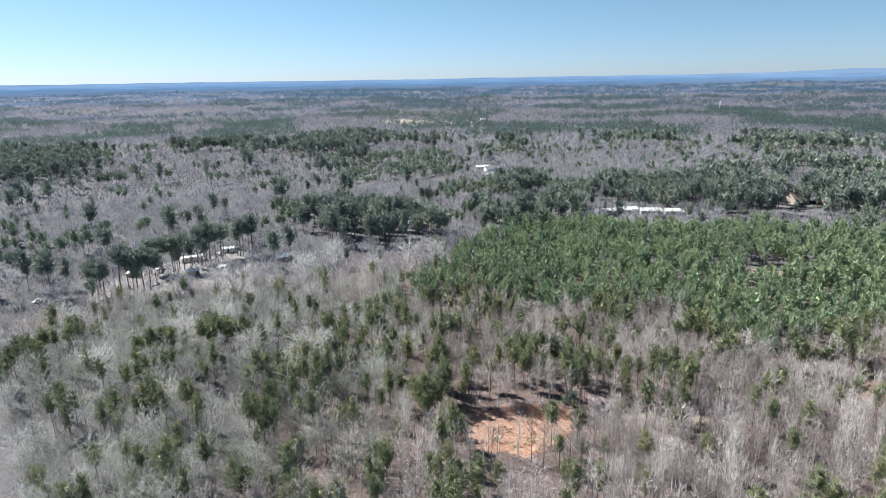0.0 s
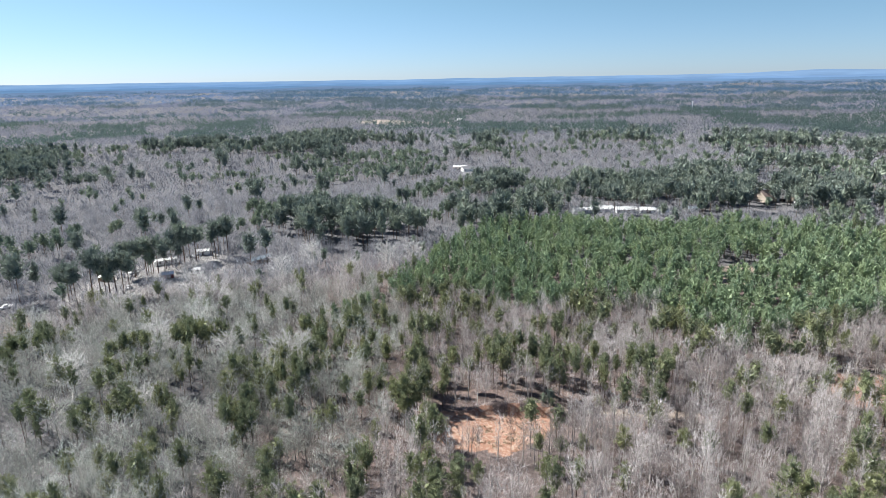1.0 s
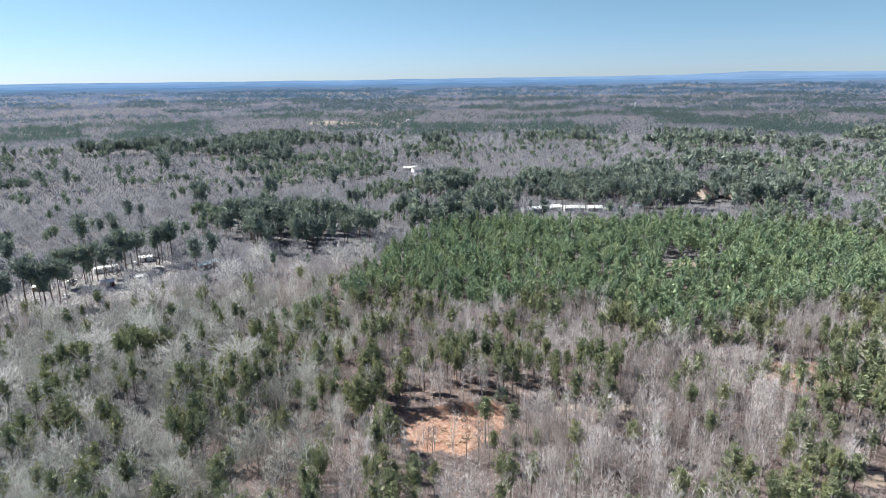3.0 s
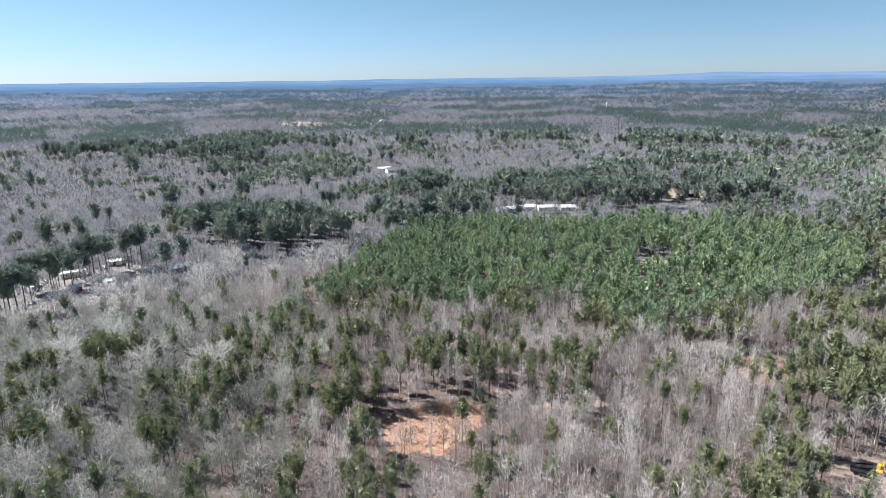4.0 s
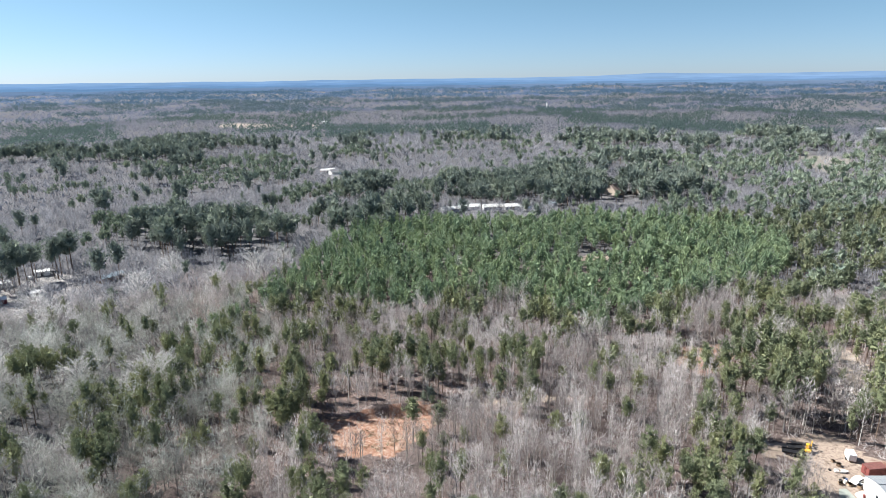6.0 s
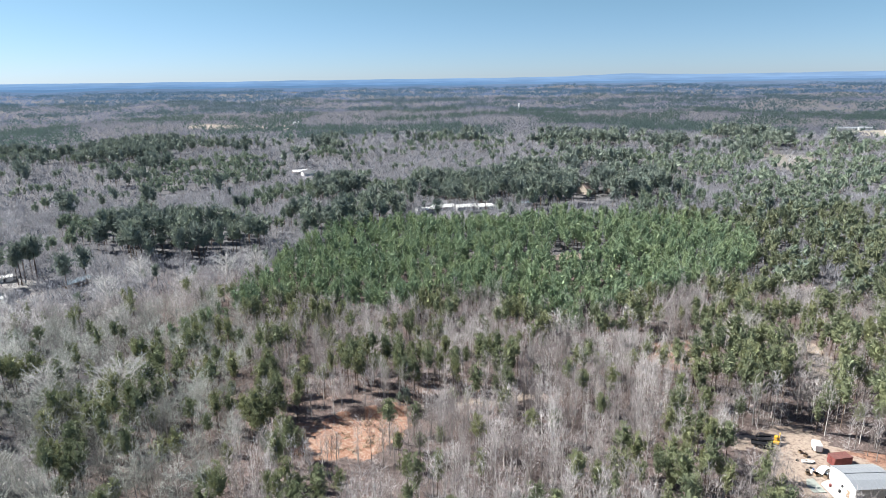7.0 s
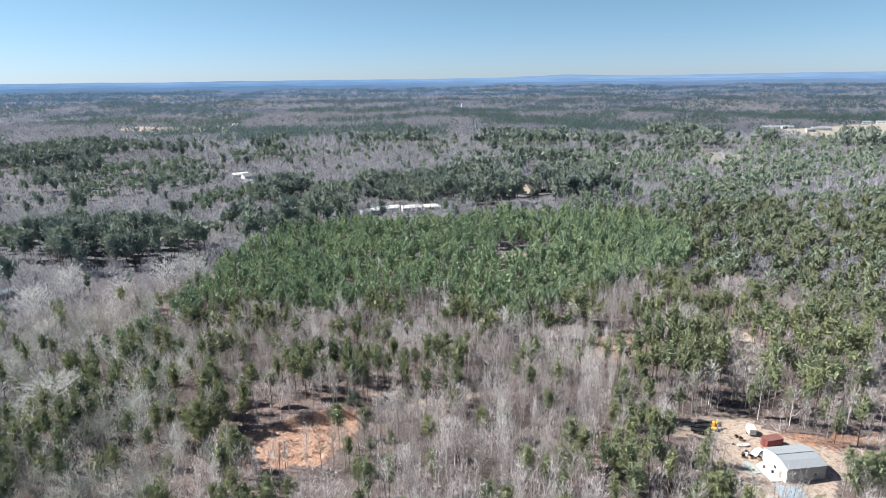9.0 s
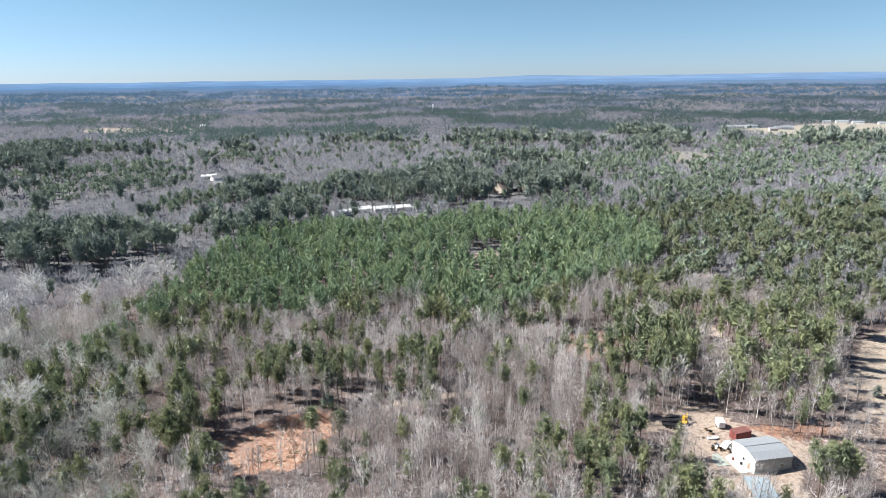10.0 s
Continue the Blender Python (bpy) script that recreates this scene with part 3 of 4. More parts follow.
def cover(X, Y, rng):
    """For each spot: -1 nothing, 0..2 a sort of pine, 3 a bare tree."""
    n = len(X)
    r, a = np.hypot(X, Y), np.degrees(np.arctan2(X, Y))
    share = np.full(n, 0.9)
    near_wave = waves(X, Y, 300, 21) + 0.8 * waves(X, Y, 110, 22) + np.clip(a / 80, -0.4, 0.4) - 0.62
    far_wave = waves(X, 1.3 * Y, 420, 33) + 0.6 * waves(X, 1.8 * Y, 950, 36) + 0.35 * waves(X, Y, 120, 22) + np.clip(a / 70, -0.35, 0.5) - 0.3
    grown = np.where(r < 1000, np.clip(0.5 + 2.6 * near_wave, 0.05, 0.8), np.clip(0.5 + 4.0 * far_wave, 0.05, 0.92))
    pine = np.where(r < 420, 0.06 + 0.05 * waves(X, Y, 40, 38), grown)
    sort = np.where((waves(X, Y, 200, 23) > 0.1) & (r > 330), 2, 0)
    patch = np.where(r < 400, waves(X, Y, 38, 24), 0.6 * waves(X, Y, 38, 24) + 0.7 * waves(X, Y, 95, 29))
    rag, far = 2.5 + 0.008 * r, r > 420
    for poly, s, p, k in STANDS:
        q = inside(X + rag * waves(X, Y, 14, 25) + 2 * rag * far * waves(X, Y, 70, 27), Y + rag * waves(X, Y, 14, 26) + 2 * rag * far * waves(X, Y, 70, 28), poly)
        share[q], sort[q] = s, k
        pine[q] = np.clip(p + (patch[q] * np.where(r[q] < 230, 0.22, 0.95) if p < 0.82 else 0), 0, 1)
    for poly, s in OPEN:
        share[inside(X, Y, poly)] = s
    kind = np.where(rng.uniform(size=n) < pine, sort, 3)
    kind[rng.uniform(size=n) > share] = -1
    return kind


def plant():
    rng = np.random.RandomState(7)
    P, B = {}, {}
    # nearest stands
    pines0 = [pine_shape(100 + k, 15, 0.42 + 0.05 * k, 2.7 + 0.25 * (k % 4), 36, 34, 0.6, 0.17, needle=0.22, ball=0.27) for k in range(6)]
    woods0 = [pine_shape(110 + k, 15, 0.35 + 0.05 * k, 2.4 + 0.25 * (k % 4), 23, 22, 0.7, 0.16, 3, needle=0.25, ball=0.3) for k in range(6)]
    young0 = [pine_shape(120 + k, 15, 0.56 + 0.03 * k, 2.6 + 0.15 * k, 24, 18, 0.9, 0.15, 3, "column", 0.25, 0.3) for k in range(6)]
    old0 = [pine_shape(130 + k, 20, 0.34 + 0.05 * k, 4.4 + 0.35 * k, 40, 17, 1.0, 0.26, form="umbrella", needle=0.34, ball=0.26) for k in range(4)]
    left0 = [bare_shape(150 + k, 12.5 + k % 3, (3.6, 4.3, 3.0)[k % 3], 11, (430, 500, 340)[k % 3], 0.072, 1.4, 0.16, 3, 0.26, 0.8) for k in range(6)]
    bare0 = [bare_shape(140 + k, 13 + k % 3, (1.3, 1.6, 1.8, 2.6)[k % 4], 7, (160, 170, 190, 240)[k % 4], 0.066, 1.35, 0.15, 3, (0.45, 0.5, 0.4, 0.28)[k % 4], (1.6, 1.6, 1.4, 1.0)[k % 4]) for k in range(8)]
    X, Y = jittered(3.15, 112, 300, rng)
    K = cover(X, Y, rng)
    K[K == 1] = -1
    # broad rounded crowns to the west stand farther apart
    west = lambda x, y: (x < -12 + 6 * waves(x, y, 30, 35)) & (np.hypot(x, y) < 285 + 20 * waves(x, y, 40, 37))
    K[(K == 3) & west(X, Y) & (rng.uniform(size=len(X)) < 0.56)] = -1
    tall = np.array([(x, y, h / 20, i) for i, (x, y, h) in enumerate(PINES) if math.hypot(x, y) > 280])
    beside = tall[np.repeat(np.arange(len(tall)), 2)]
    beside = beside[beside[:, 0] < -100] + np.random.RandomState(5).uniform((-6, -5, -0.25, 0), (6, 5, 0.0, 9), ((tall[:, 0] < -100).sum() * 2, 4))
    tall = np.concatenate([tall, beside])
    tall[tall[:, 0] < -100, 2] *= 1.28
    explicit = np.array([(x, y, h / 15, i) for i, (x, y, h) in enumerate(PINES) if math.hypot(x, y) < 280] + [(136, 79, 0.98, 2), (139, 77.5, 1.05, 3), (142, 76.5, 1.0, 4), (140, 80, 1.0, 0), (144, 78.5, 0.95, 1), (-4, 168, 0.85, 1), (-5, 165.5, 0.8, 2), (-7, 168, 0.85, 3), (-2.5, 170.5, 0.85, 4), (-6.5, 171, 0.8, 0), (0.5, 172.5, 0.75, 2), (98, 87, 0.9, 1), (103, 88, 0.85, 2)])
    # keep a little room round the single pines
    for x, y, h in PINES:
        K[(np.hypot(X - x, Y - y) < 2.4)] = -1
    spots = lambda q, sd: np.stack([X[q], Y[q], rng.uniform(*sd, q.sum()), rng.randint(0, 60, q.sum())], 1)
    for sort in (0, 1, 2):
        P[sort] = spots(K == sort, ((0.68, 1.12), (0.82, 1.12), (0.75, 1.0))[sort])
    # the clumps round the barn are older and taller
    for poly in (CLUMP_BARN, CLUMP_NORTH, CLUMP_EAST, CLUMP_ROAD):
        P[0][inside(P[0][:, 0], P[0][:, 1], poly), 2] *= 1.12
    B = spots(K == 3, (0.6, 1.12))
    rows = jittered(4.7, 150, 470, rng)
    keep = inside(*rows, PLANTATION) & ~inside(*rows, GAP_C) & (rng.uniform(size=len(rows[0])) < 0.9 + 0.25 * waves(*rows, 30, 31))
    rows = [q[keep] for q in rows]
    P[1] = np.stack([*rows, rng.uniform(0.66, 1.14, len(rows[0])) + 0.08 * waves(*rows, 40, 32), rng.randint(0, 60, len(rows[0]))], 1)
    olive = jittered(6.2, 230, 560, rng)
    keep = inside(*olive, OLIVE) & ~inside(*olive, GAP_B) & (rng.uniform(size=len(olive[0])) < 0.62 + 0.9 * waves(*olive, 48, 39))
    olive = [q[keep] for q in olive]
    stuff("pine_woods", [pine_shape(170 + k, 15, 0.42 + 0.04 * k, 2.9 + 0.2 * k, 14, 13, 1.2, 0.17, 3, "column", 0.34, 0.35) for k in range(5)],
          np.stack([*olive, rng.uniform(0.7, 1.2, len(olive[0])), rng.randint(0, 60, len(olive[0]))], 1), (pine_bark, needles_olive), "dense stand of olive-green pines", rng)
    young_far = P[1][np.hypot(*rows) >= 290]
    P[1] = P[1][np.hypot(*rows) < 290]
    # single trees as things of their own
    pine_near = np.concatenate([explicit, P[0][np.argsort(np.hypot(P[0][:, 0], P[0][:, 1]))][:240]])
    P[0] = P[0][np.argsort(np.hypot(P[0][:, 0], P[0][:, 1]))][240:]
    order = np.argsort(np.hypot(B[:, 0], B[:, 1]))
    bare_near, B = B[order][:290], B[order][290:]
    first = [tree_thing("pine_tree", s, (pine_bark, needles), "tall loblolly pine with a bare lower trunk and olive-green crown", "pine tree", "pines among the woods") for s in pines0]
    for i, (x, y, s, k) in enumerate(pine_near):
        m = Matrix.LocRotScale((x, y, float(height(x, y)) - 0.1), Euler((0, 0, rng.uniform(0, 6.28))), (s * rng.uniform(0.85, 1.1) * (1.2 if s < 0.76 else 1.0),) * 2 + (s,))
        set_tree(first, i, k, m)
    first = [tree_thing("pine_tree", s, (pine_bark, needles_dark), "old tall pine with a broad dark crown on a bare trunk", "pine tree", "tall yard pines") for s in old0]
    for i, (x, y, s, k) in enumerate(tall):
        set_tree(first, i, k, Matrix.LocRotScale((x, y, float(height(x, y)) - 0.1), Euler((0, 0, rng.uniform(0, 6.28))), (1.15 * s, 1.15 * s, s)))
    first = [tree_thing("bare_tree", s, (grey_bark, twigs), "leafless grey hardwood with fine upright twigs", "tree", "bare hardwoods", ("trunk", "crown")) for s in bare0]
    for i, (x, y, s, k) in enumerate(bare_near):
        m = Matrix.LocRotScale((x, y, float(height(x, y)) - 0.1), Euler((0, 0, rng.uniform(0, 6.28))), (s * rng.uniform(0.9, 1.15),) * 2 + (s,))
        set_tree(first, i, k, m)
    stuff("pine_woods", woods0, P[0], (pine_bark, needles), "mixed stand of olive-green pines", rng)
    stuff("young_pine_plantation", young0, P[1], (pine_bark, needles_plantation), "dense plantation of young green pines", rng)
    if len(P[2]):
        stuff("old_pine_woods", old0, P[2], (pine_bark, needles_dark), "stand of tall dark pines", rng)
    west = west(B[:, 0], B[:, 1])
    stuff("bare_woods", bare0, B[~west], (grey_bark, twigs), "leafless grey hardwood woods", rng)
    stuff("bare_woods", left0, B[west], (grey_bark, lichen_twigs), "leafless woods with pale lichen-grey crowns", rng)
    # middle distance, haze put into the twig and needle colours
    for r0, r1, step, pt, bt in ((300, 600, 7.0, (11, 10, 1.35), (92, 0.16, 2.2, 14, 0.45)), (600, 1150, 9.0, (6, 7, 2.2), (24, 0.3, 2.6, 7, 0.9))):
        wide = 1.0 if r0 == 300 else 1.4
        ps = [pine_shape(200 + k, 14, 0.4 + 0.05 * k, 3.2 * wide, pt[0], pt[1], pt[2], 0.2, 3, ("column", "cone")[k % 2], 0.42, 0.4) for k in range(4)]
        os = [pine_shape(230 + k, 21, 0.48 + 0.05 * k, 5.8 * wide, int(pt[0] * 2.6), pt[1], pt[2] * 1.0, 0.28, 3, "umbrella", 0.42, 0.3) for k in range(4)]
        bs = [fuzzy_shape(240 + k, 11.5 + k % 3, 3.7 * wide + 0.5 * (k % 2), *bt) for k in range(6)]
        X, Y = jittered(step, r0, r1, rng)
        K = cover(X, Y, rng)
        K[K == 1] = -1
        S = lambda q, sd: np.stack([X[q], Y[q], rng.uniform(*sd, q.sum()), rng.randint(0, 60, q.sum())], 1)
        if r0 == 300:
            stuff("young_pine_plantation", [pine_shape(220 + k, 15, 0.56 + 0.03 * k, 2.6 + 0.15 * k, 16, 15, 1.1, 0.15, 3, "column", 0.27, 0.33) for k in range(6)], young_far, (pine_bark, needles_plantation), "dense plantation of young green pines", rng)
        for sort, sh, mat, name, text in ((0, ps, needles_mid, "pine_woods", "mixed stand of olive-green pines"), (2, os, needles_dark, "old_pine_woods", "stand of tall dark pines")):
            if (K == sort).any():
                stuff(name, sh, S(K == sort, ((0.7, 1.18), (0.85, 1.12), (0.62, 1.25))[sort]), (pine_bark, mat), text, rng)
        stuff("bare_woods", bs, S(K == 3, (0.72, 1.12)), (brushwood, hazed_twigs), "leafless grey hardwood woods", rng)
    # far woods, with haze put into their materials
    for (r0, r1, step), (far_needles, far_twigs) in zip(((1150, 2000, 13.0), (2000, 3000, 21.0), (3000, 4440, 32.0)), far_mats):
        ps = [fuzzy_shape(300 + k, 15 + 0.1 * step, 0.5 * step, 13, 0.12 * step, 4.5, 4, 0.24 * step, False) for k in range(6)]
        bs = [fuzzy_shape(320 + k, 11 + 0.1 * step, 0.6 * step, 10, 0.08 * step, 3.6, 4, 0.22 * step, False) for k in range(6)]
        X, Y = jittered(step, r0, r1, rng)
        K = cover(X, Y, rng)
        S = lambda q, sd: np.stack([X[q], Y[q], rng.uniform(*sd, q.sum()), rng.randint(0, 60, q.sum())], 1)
        stuff("far_pine_woods", ps, S((K >= 0) & (K < 3), (0.6, 1.35)), (far_needles, far_needles), "far dark green pine woods with haze put in as glow", rng)
        stuff("far_bare_woods", bs, S(K == 3, (0.8, 1.1)), (far_twigs, far_twigs), "far grey leafless woods with haze put in as glow", rng)


def set_tree(first, i, k, m):
    """The first trees of each shape take the first places, the others are copies."""
    if i < len(first):
        first[i].matrix_basis = m
    else:
        src = first[int(k) % len(first)]
        copy_thing(src, m @ Matrix.Diagonal((*(1 / s for s in src.scale), 1)))


def stuff(name, shapes, spots, mats, label, rng):
    tagged(new(name, scatter_mesh(name, shapes, spots, mats, rng)), label, "woods", kind="stuff")


plant()


# ---- buildings, vehicles and yard things ----
def plain(name, c, rough=0.7, metal=0.0, spread=0.18, scale=1.4, spec=0.4):
    """Painted, weathered stuff: one colour with stains of two sizes."""
    m, n, l, b = material(name, rough, spec)
    b.inputs["Metallic"].default_value = metal
    big, small = noise_node(n, l, scale, 4.0, 0.6), noise_node(n, l, scale * 9, 3.0, 0.6)
    v = math_node(n, l, "ADD", math_node(n, l, "MULTIPLY", big.outputs[0], 0.65), math_node(n, l, "MULTIPLY", small.outputs[0], 0.35))
    r = ramp(n, [(0.32, tuple(q * (1 - spread) for q in c)), (0.68, tuple(min(q * (1 + spread), 0.9) for q in c))])
    l.new(v, r.inputs[0])
    l.new(r.outputs[0], b.inputs["Base Color"])
    return m


white_metal = plain("white sheet metal", (0.72, 0.71, 0.69), 0.45, 0.0, 0.08)
grey_roof = plain("galvanised roof sheet", (0.27, 0.285, 0.30), 0.42, 0.25, 0.10)
blue_roof = plain("pale blue-grey roof sheet", (0.22, 0.275, 0.31), 0.6, 0.1, 0.10)
rust_roof = plain("rusty roof sheet", (0.145, 0.06, 0.052), 0.8, 0.1, 0.35)
red_paint = plain("faded red paint", (0.17, 0.048, 0.042), 0.65, 0.0, 0.25)
dark_metal = plain("dark steel", (0.03, 0.03, 0.033), 0.55, 0.4, 0.3)
# grey-green sheet; on the barn it paints shade over the white wall
shade_wall = plain("grey-green sheet metal, also shade on white", (0.30, 0.31, 0.29), 0.55, 0.0, 0.12)
glass_dark = plain("dark window glass", (0.02, 0.025, 0.03), 0.12, 0.0, 0.1, spec=0.6)
yellow_paint = plain("machine yellow paint", (0.62, 0.36, 0.03), 0.5, 0.0, 0.15)
rubber = plain("black rubber", (0.02, 0.02, 0.02), 0.85, 0.0, 0.3)
concrete = plain("pale concrete", (0.46, 0.44, 0.41), 0.9, 0.0, 0.15, 0.5)
gravel_pad = plain("green-grey gravel", (0.24, 0.26, 0.23), 0.95, 0.0, 0.2, 0.8)
wood_plank = plain("weathered timber", (0.24, 0.17, 0.115), 0.85, 0.0, 0.3)
tan_shingle = plain("tan shingle roof", (0.34, 0.25, 0.215), 0.9, 0.0, 0.18)
grey_shingle = plain("grey shingle roof", (0.20, 0.20, 0.205), 0.9, 0.0, 0.2)
tan_siding = plain("tan siding", (0.48, 0.40, 0.33), 0.75, 0.0, 0.1)
white_paint = plain("white paint", (0.74, 0.74, 0.72), 0.6, 0.0, 0.08)
blue_paint = plain("blue car paint", (0.05, 0.09, 0.2), 0.3, 0.2, 0.1)
silver_paint = plain("silver car paint", (0.42, 0.43, 0.44), 0.35, 0.3, 0.1)
dark_paint = plain("dark car paint", (0.04, 0.042, 0.045), 0.3, 0.2, 0.1)


def part(name, bm, mat, parent, label=""):
    """Links a bmesh as one mesh under a thing or a part."""
    me = bpy.data.meshes.new(name)
    bmesh.ops.recalc_face_normals(bm, faces=bm.faces)
    bm.to_mesh(me)
    bm.free()
    me.materials.append(mat)
    ob = new(name, me)
    ob.parent = parent
    return tagged(ob, label)


def box(bm, x0, x1, y0, y1, z0, z1):
    v = [bm.verts.new(p) for p in ((x0, y0, z0), (x1, y0, z0), (x1, y1, z0), (x0, y1, z0), (x0, y0, z1), (x1, y0, z1), (x1, y1, z1), (x0, y1, z1))]
    for f in ((0, 3, 2, 1), (4, 5, 6, 7), (0, 1, 5, 4), (1, 2, 6, 5), (2, 3, 7, 6), (3, 0, 4, 7)):
        bm.faces.new([v[k] for k in f])
    return bm


def extrude(bm, profile, a, b, axis="x"):
    """A prism of a profile between a and b along an axis; the profile's pairs are the other two axes in order."""
    put = {"x": lambda s, p: (s, p[0], p[1]), "y": lambda s, p: (p[0], s, p[1]), "z": lambda s, p: (p[0], p[1], s)}[axis]
    A, B = [bm.verts.new(put(a, p)) for p in profile], [bm.verts.new(put(b, p)) for p in profile]
    bm.faces.new(A)
    bm.faces.new(B[::-1])
    n = len(profile)
    for k in range(n):
        bm.faces.new((A[k], A[(k + 1) % n], B[(k + 1) % n], B[k]))
    return bm


def rod(bm, p, q, r=0.05, sides=6):
    p, q = Vector(p), Vector(q)
    d = (q - p).normalized()
    u = d.orthogonal().normalized()
    w = d.cross(u)
    rings = [[bm.verts.new(c + r * (u * math.cos(6.2832 * k / sides) + w * math.sin(6.2832 * k / sides))) for k in range(sides)] for c in (p, q)]
    bm.faces.new(rings[0][::-1])
    bm.faces.new(rings[1])
    for k in range(sides):
        bm.faces.new((rings[0][k], rings[0][(k + 1) % sides], rings[1][(k + 1) % sides], rings[1][k]))
    return bm


def soften(bm, width=0.04):
    bmesh.ops.bevel(bm, geom=bm.edges[:], offset=width, segments=1, affect="EDGES", profile=0.5)
    return bm


def stand(name, x, y, turn, label, category, group="", sink=0.03):
    top = tagged(new(name), label, category, group)
    top.matrix_basis = pose(x, y, float(height(x, y)) - sink, 0, 0, turn)
    return top


def gable_building(name, x, y, turn, size, eave, ridge, wall_mat, roof_mat, label, category, group="", openings=(), over=0.3, seams=0.0, curve=False, sink=0.15, roof_label=""):
    """A gabled building, its ridge along its own x. openings: kind, side, centre, low, width, height, material."""
    L, W = size
    top = stand(name, x, y, turn, label, category, group, sink)
    w = W / 2
    part("wall", extrude(bmesh.new(), [(-w, 0), (w, 0), (w, eave), (0, ridge), (-w, eave)], -L / 2, L / 2), wall_mat, top)
    bm = bmesh.new()
    e = over * (ridge - eave) / w
    mid = 0.25 * (ridge - eave) if curve else 0.0
    up = [(-w - over, eave - e), (-w * 0.5, (eave + ridge) / 2 + mid), (0, ridge), (w * 0.5, (eave + ridge) / 2 + mid), (w + over, eave - e)]
    extrude(bm, [(p, q + 0.12) for p, q in up] + [(p, q + 0.02) for p, q in up[::-1]], -L / 2 - over, L / 2 + over)
    roof = part("roof", bm, roof_mat, top, roof_label)
    if seams:
        k = -L / 2
        bm = bmesh.new()
        while k < L / 2:
            extrude(bm, [(p, q + 0.17) for p, q in up] + [(p, q + 0.10) for p, q in up[::-1]], k, k + 0.07)
            k += seams
        part("seam", bm, roof_mat, roof)
    bm = bmesh.new()
    box(bm, -L / 2 - over, L / 2 + over, -0.12, 0.12, ridge + 0.12 + mid * 0.2, ridge + 0.2 + mid * 0.2)
    part("ridge_cap", bm, roof_mat, roof)
    for kind, side, c, low, wide, tall, mat in openings:
        s = {"left": (-L / 2, -1), "right": (L / 2, 1), "front": (-w, -1), "back": (w, 1)}[side]
        a, b = sorted((s[0] - s[1] * 0.05, s[0] + s[1] * 0.06))
        bm = bmesh.new()
        if side in ("left", "right"):
            box(bm, a, b, c - wide / 2, c + wide / 2, low, low + tall)
        else:
            box(bm, c - wide / 2, c + wide / 2, a, b, low, low + tall)
        ob = part(kind, bm, mat, top)
        bm = bmesh.new()
        a, b = sorted((s[0] - s[1] * 0.03, s[0] + s[1] * 0.10))
        for c0, c1, z0, z1 in ((c - wide / 2 - 0.1, c + wide / 2 + 0.1, low + tall, low + tall + 0.1), (c - wide / 2 - 0.1, c - wide / 2, low, low + tall), (c + wide / 2, c + wide / 2 + 0.1, low, low + tall)):
            box(bm, *((a, b, c0, c1) if side in ("left", "right") else (c0, c1, a, b)), z0, z1)
        part("frame", bm, white_paint, ob)
    return top


def car(x, y, turn, paint, label, group="parked cars", truck=False):
    top = stand("pickup_truck" if truck else "car", x, y, turn, label, "truck" if truck else "car", group)
    if truck:
        prof = [(-2.7, 0.45), (2.7, 0.45), (2.7, 0.95), (1.35, 1.1), (0.8, 1.75), (-0.6, 1.78), (-0.75, 1.1), (-2.7, 1.1)]
        glass = [(1.28, 1.12), (0.82, 1.68), (-0.55, 1.7), (-0.68, 1.15)]
    else:
        prof = [(-2.2, 0.4), (2.2, 0.4), (2.25, 0.8), (1.2, 0.95), (0.6, 1.42), (-1.1, 1.45), (-1.9, 1.0), (-2.25, 0.9)]
        glass = [(1.12, 0.98), (0.6, 1.37), (-1.05, 1.39), (-1.75, 1.02)]
    bm = extrude(bmesh.new(), prof, -0.88, 0.88, "y")
    part("body", soften(bm, 0.06), paint, top)
    part("side_glass", extrude(bmesh.new(), glass, -0.9, 0.9, "y"), glass_dark, top)
    for sx in (-1.4, 1.45):
        for sy in (-0.8, 0.8):
            wheel = part("wheel", rod(bmesh.new(), (sx, sy - 0.11, 0.35), (sx, sy + 0.11, 0.35), 0.35, 12), rubber, top)
            part("rim", rod(bmesh.new(), (sx, sy - 0.125, 0.35), (sx, sy + 0.125, 0.35), 0.2, 8), silver_paint, wheel)
    return top


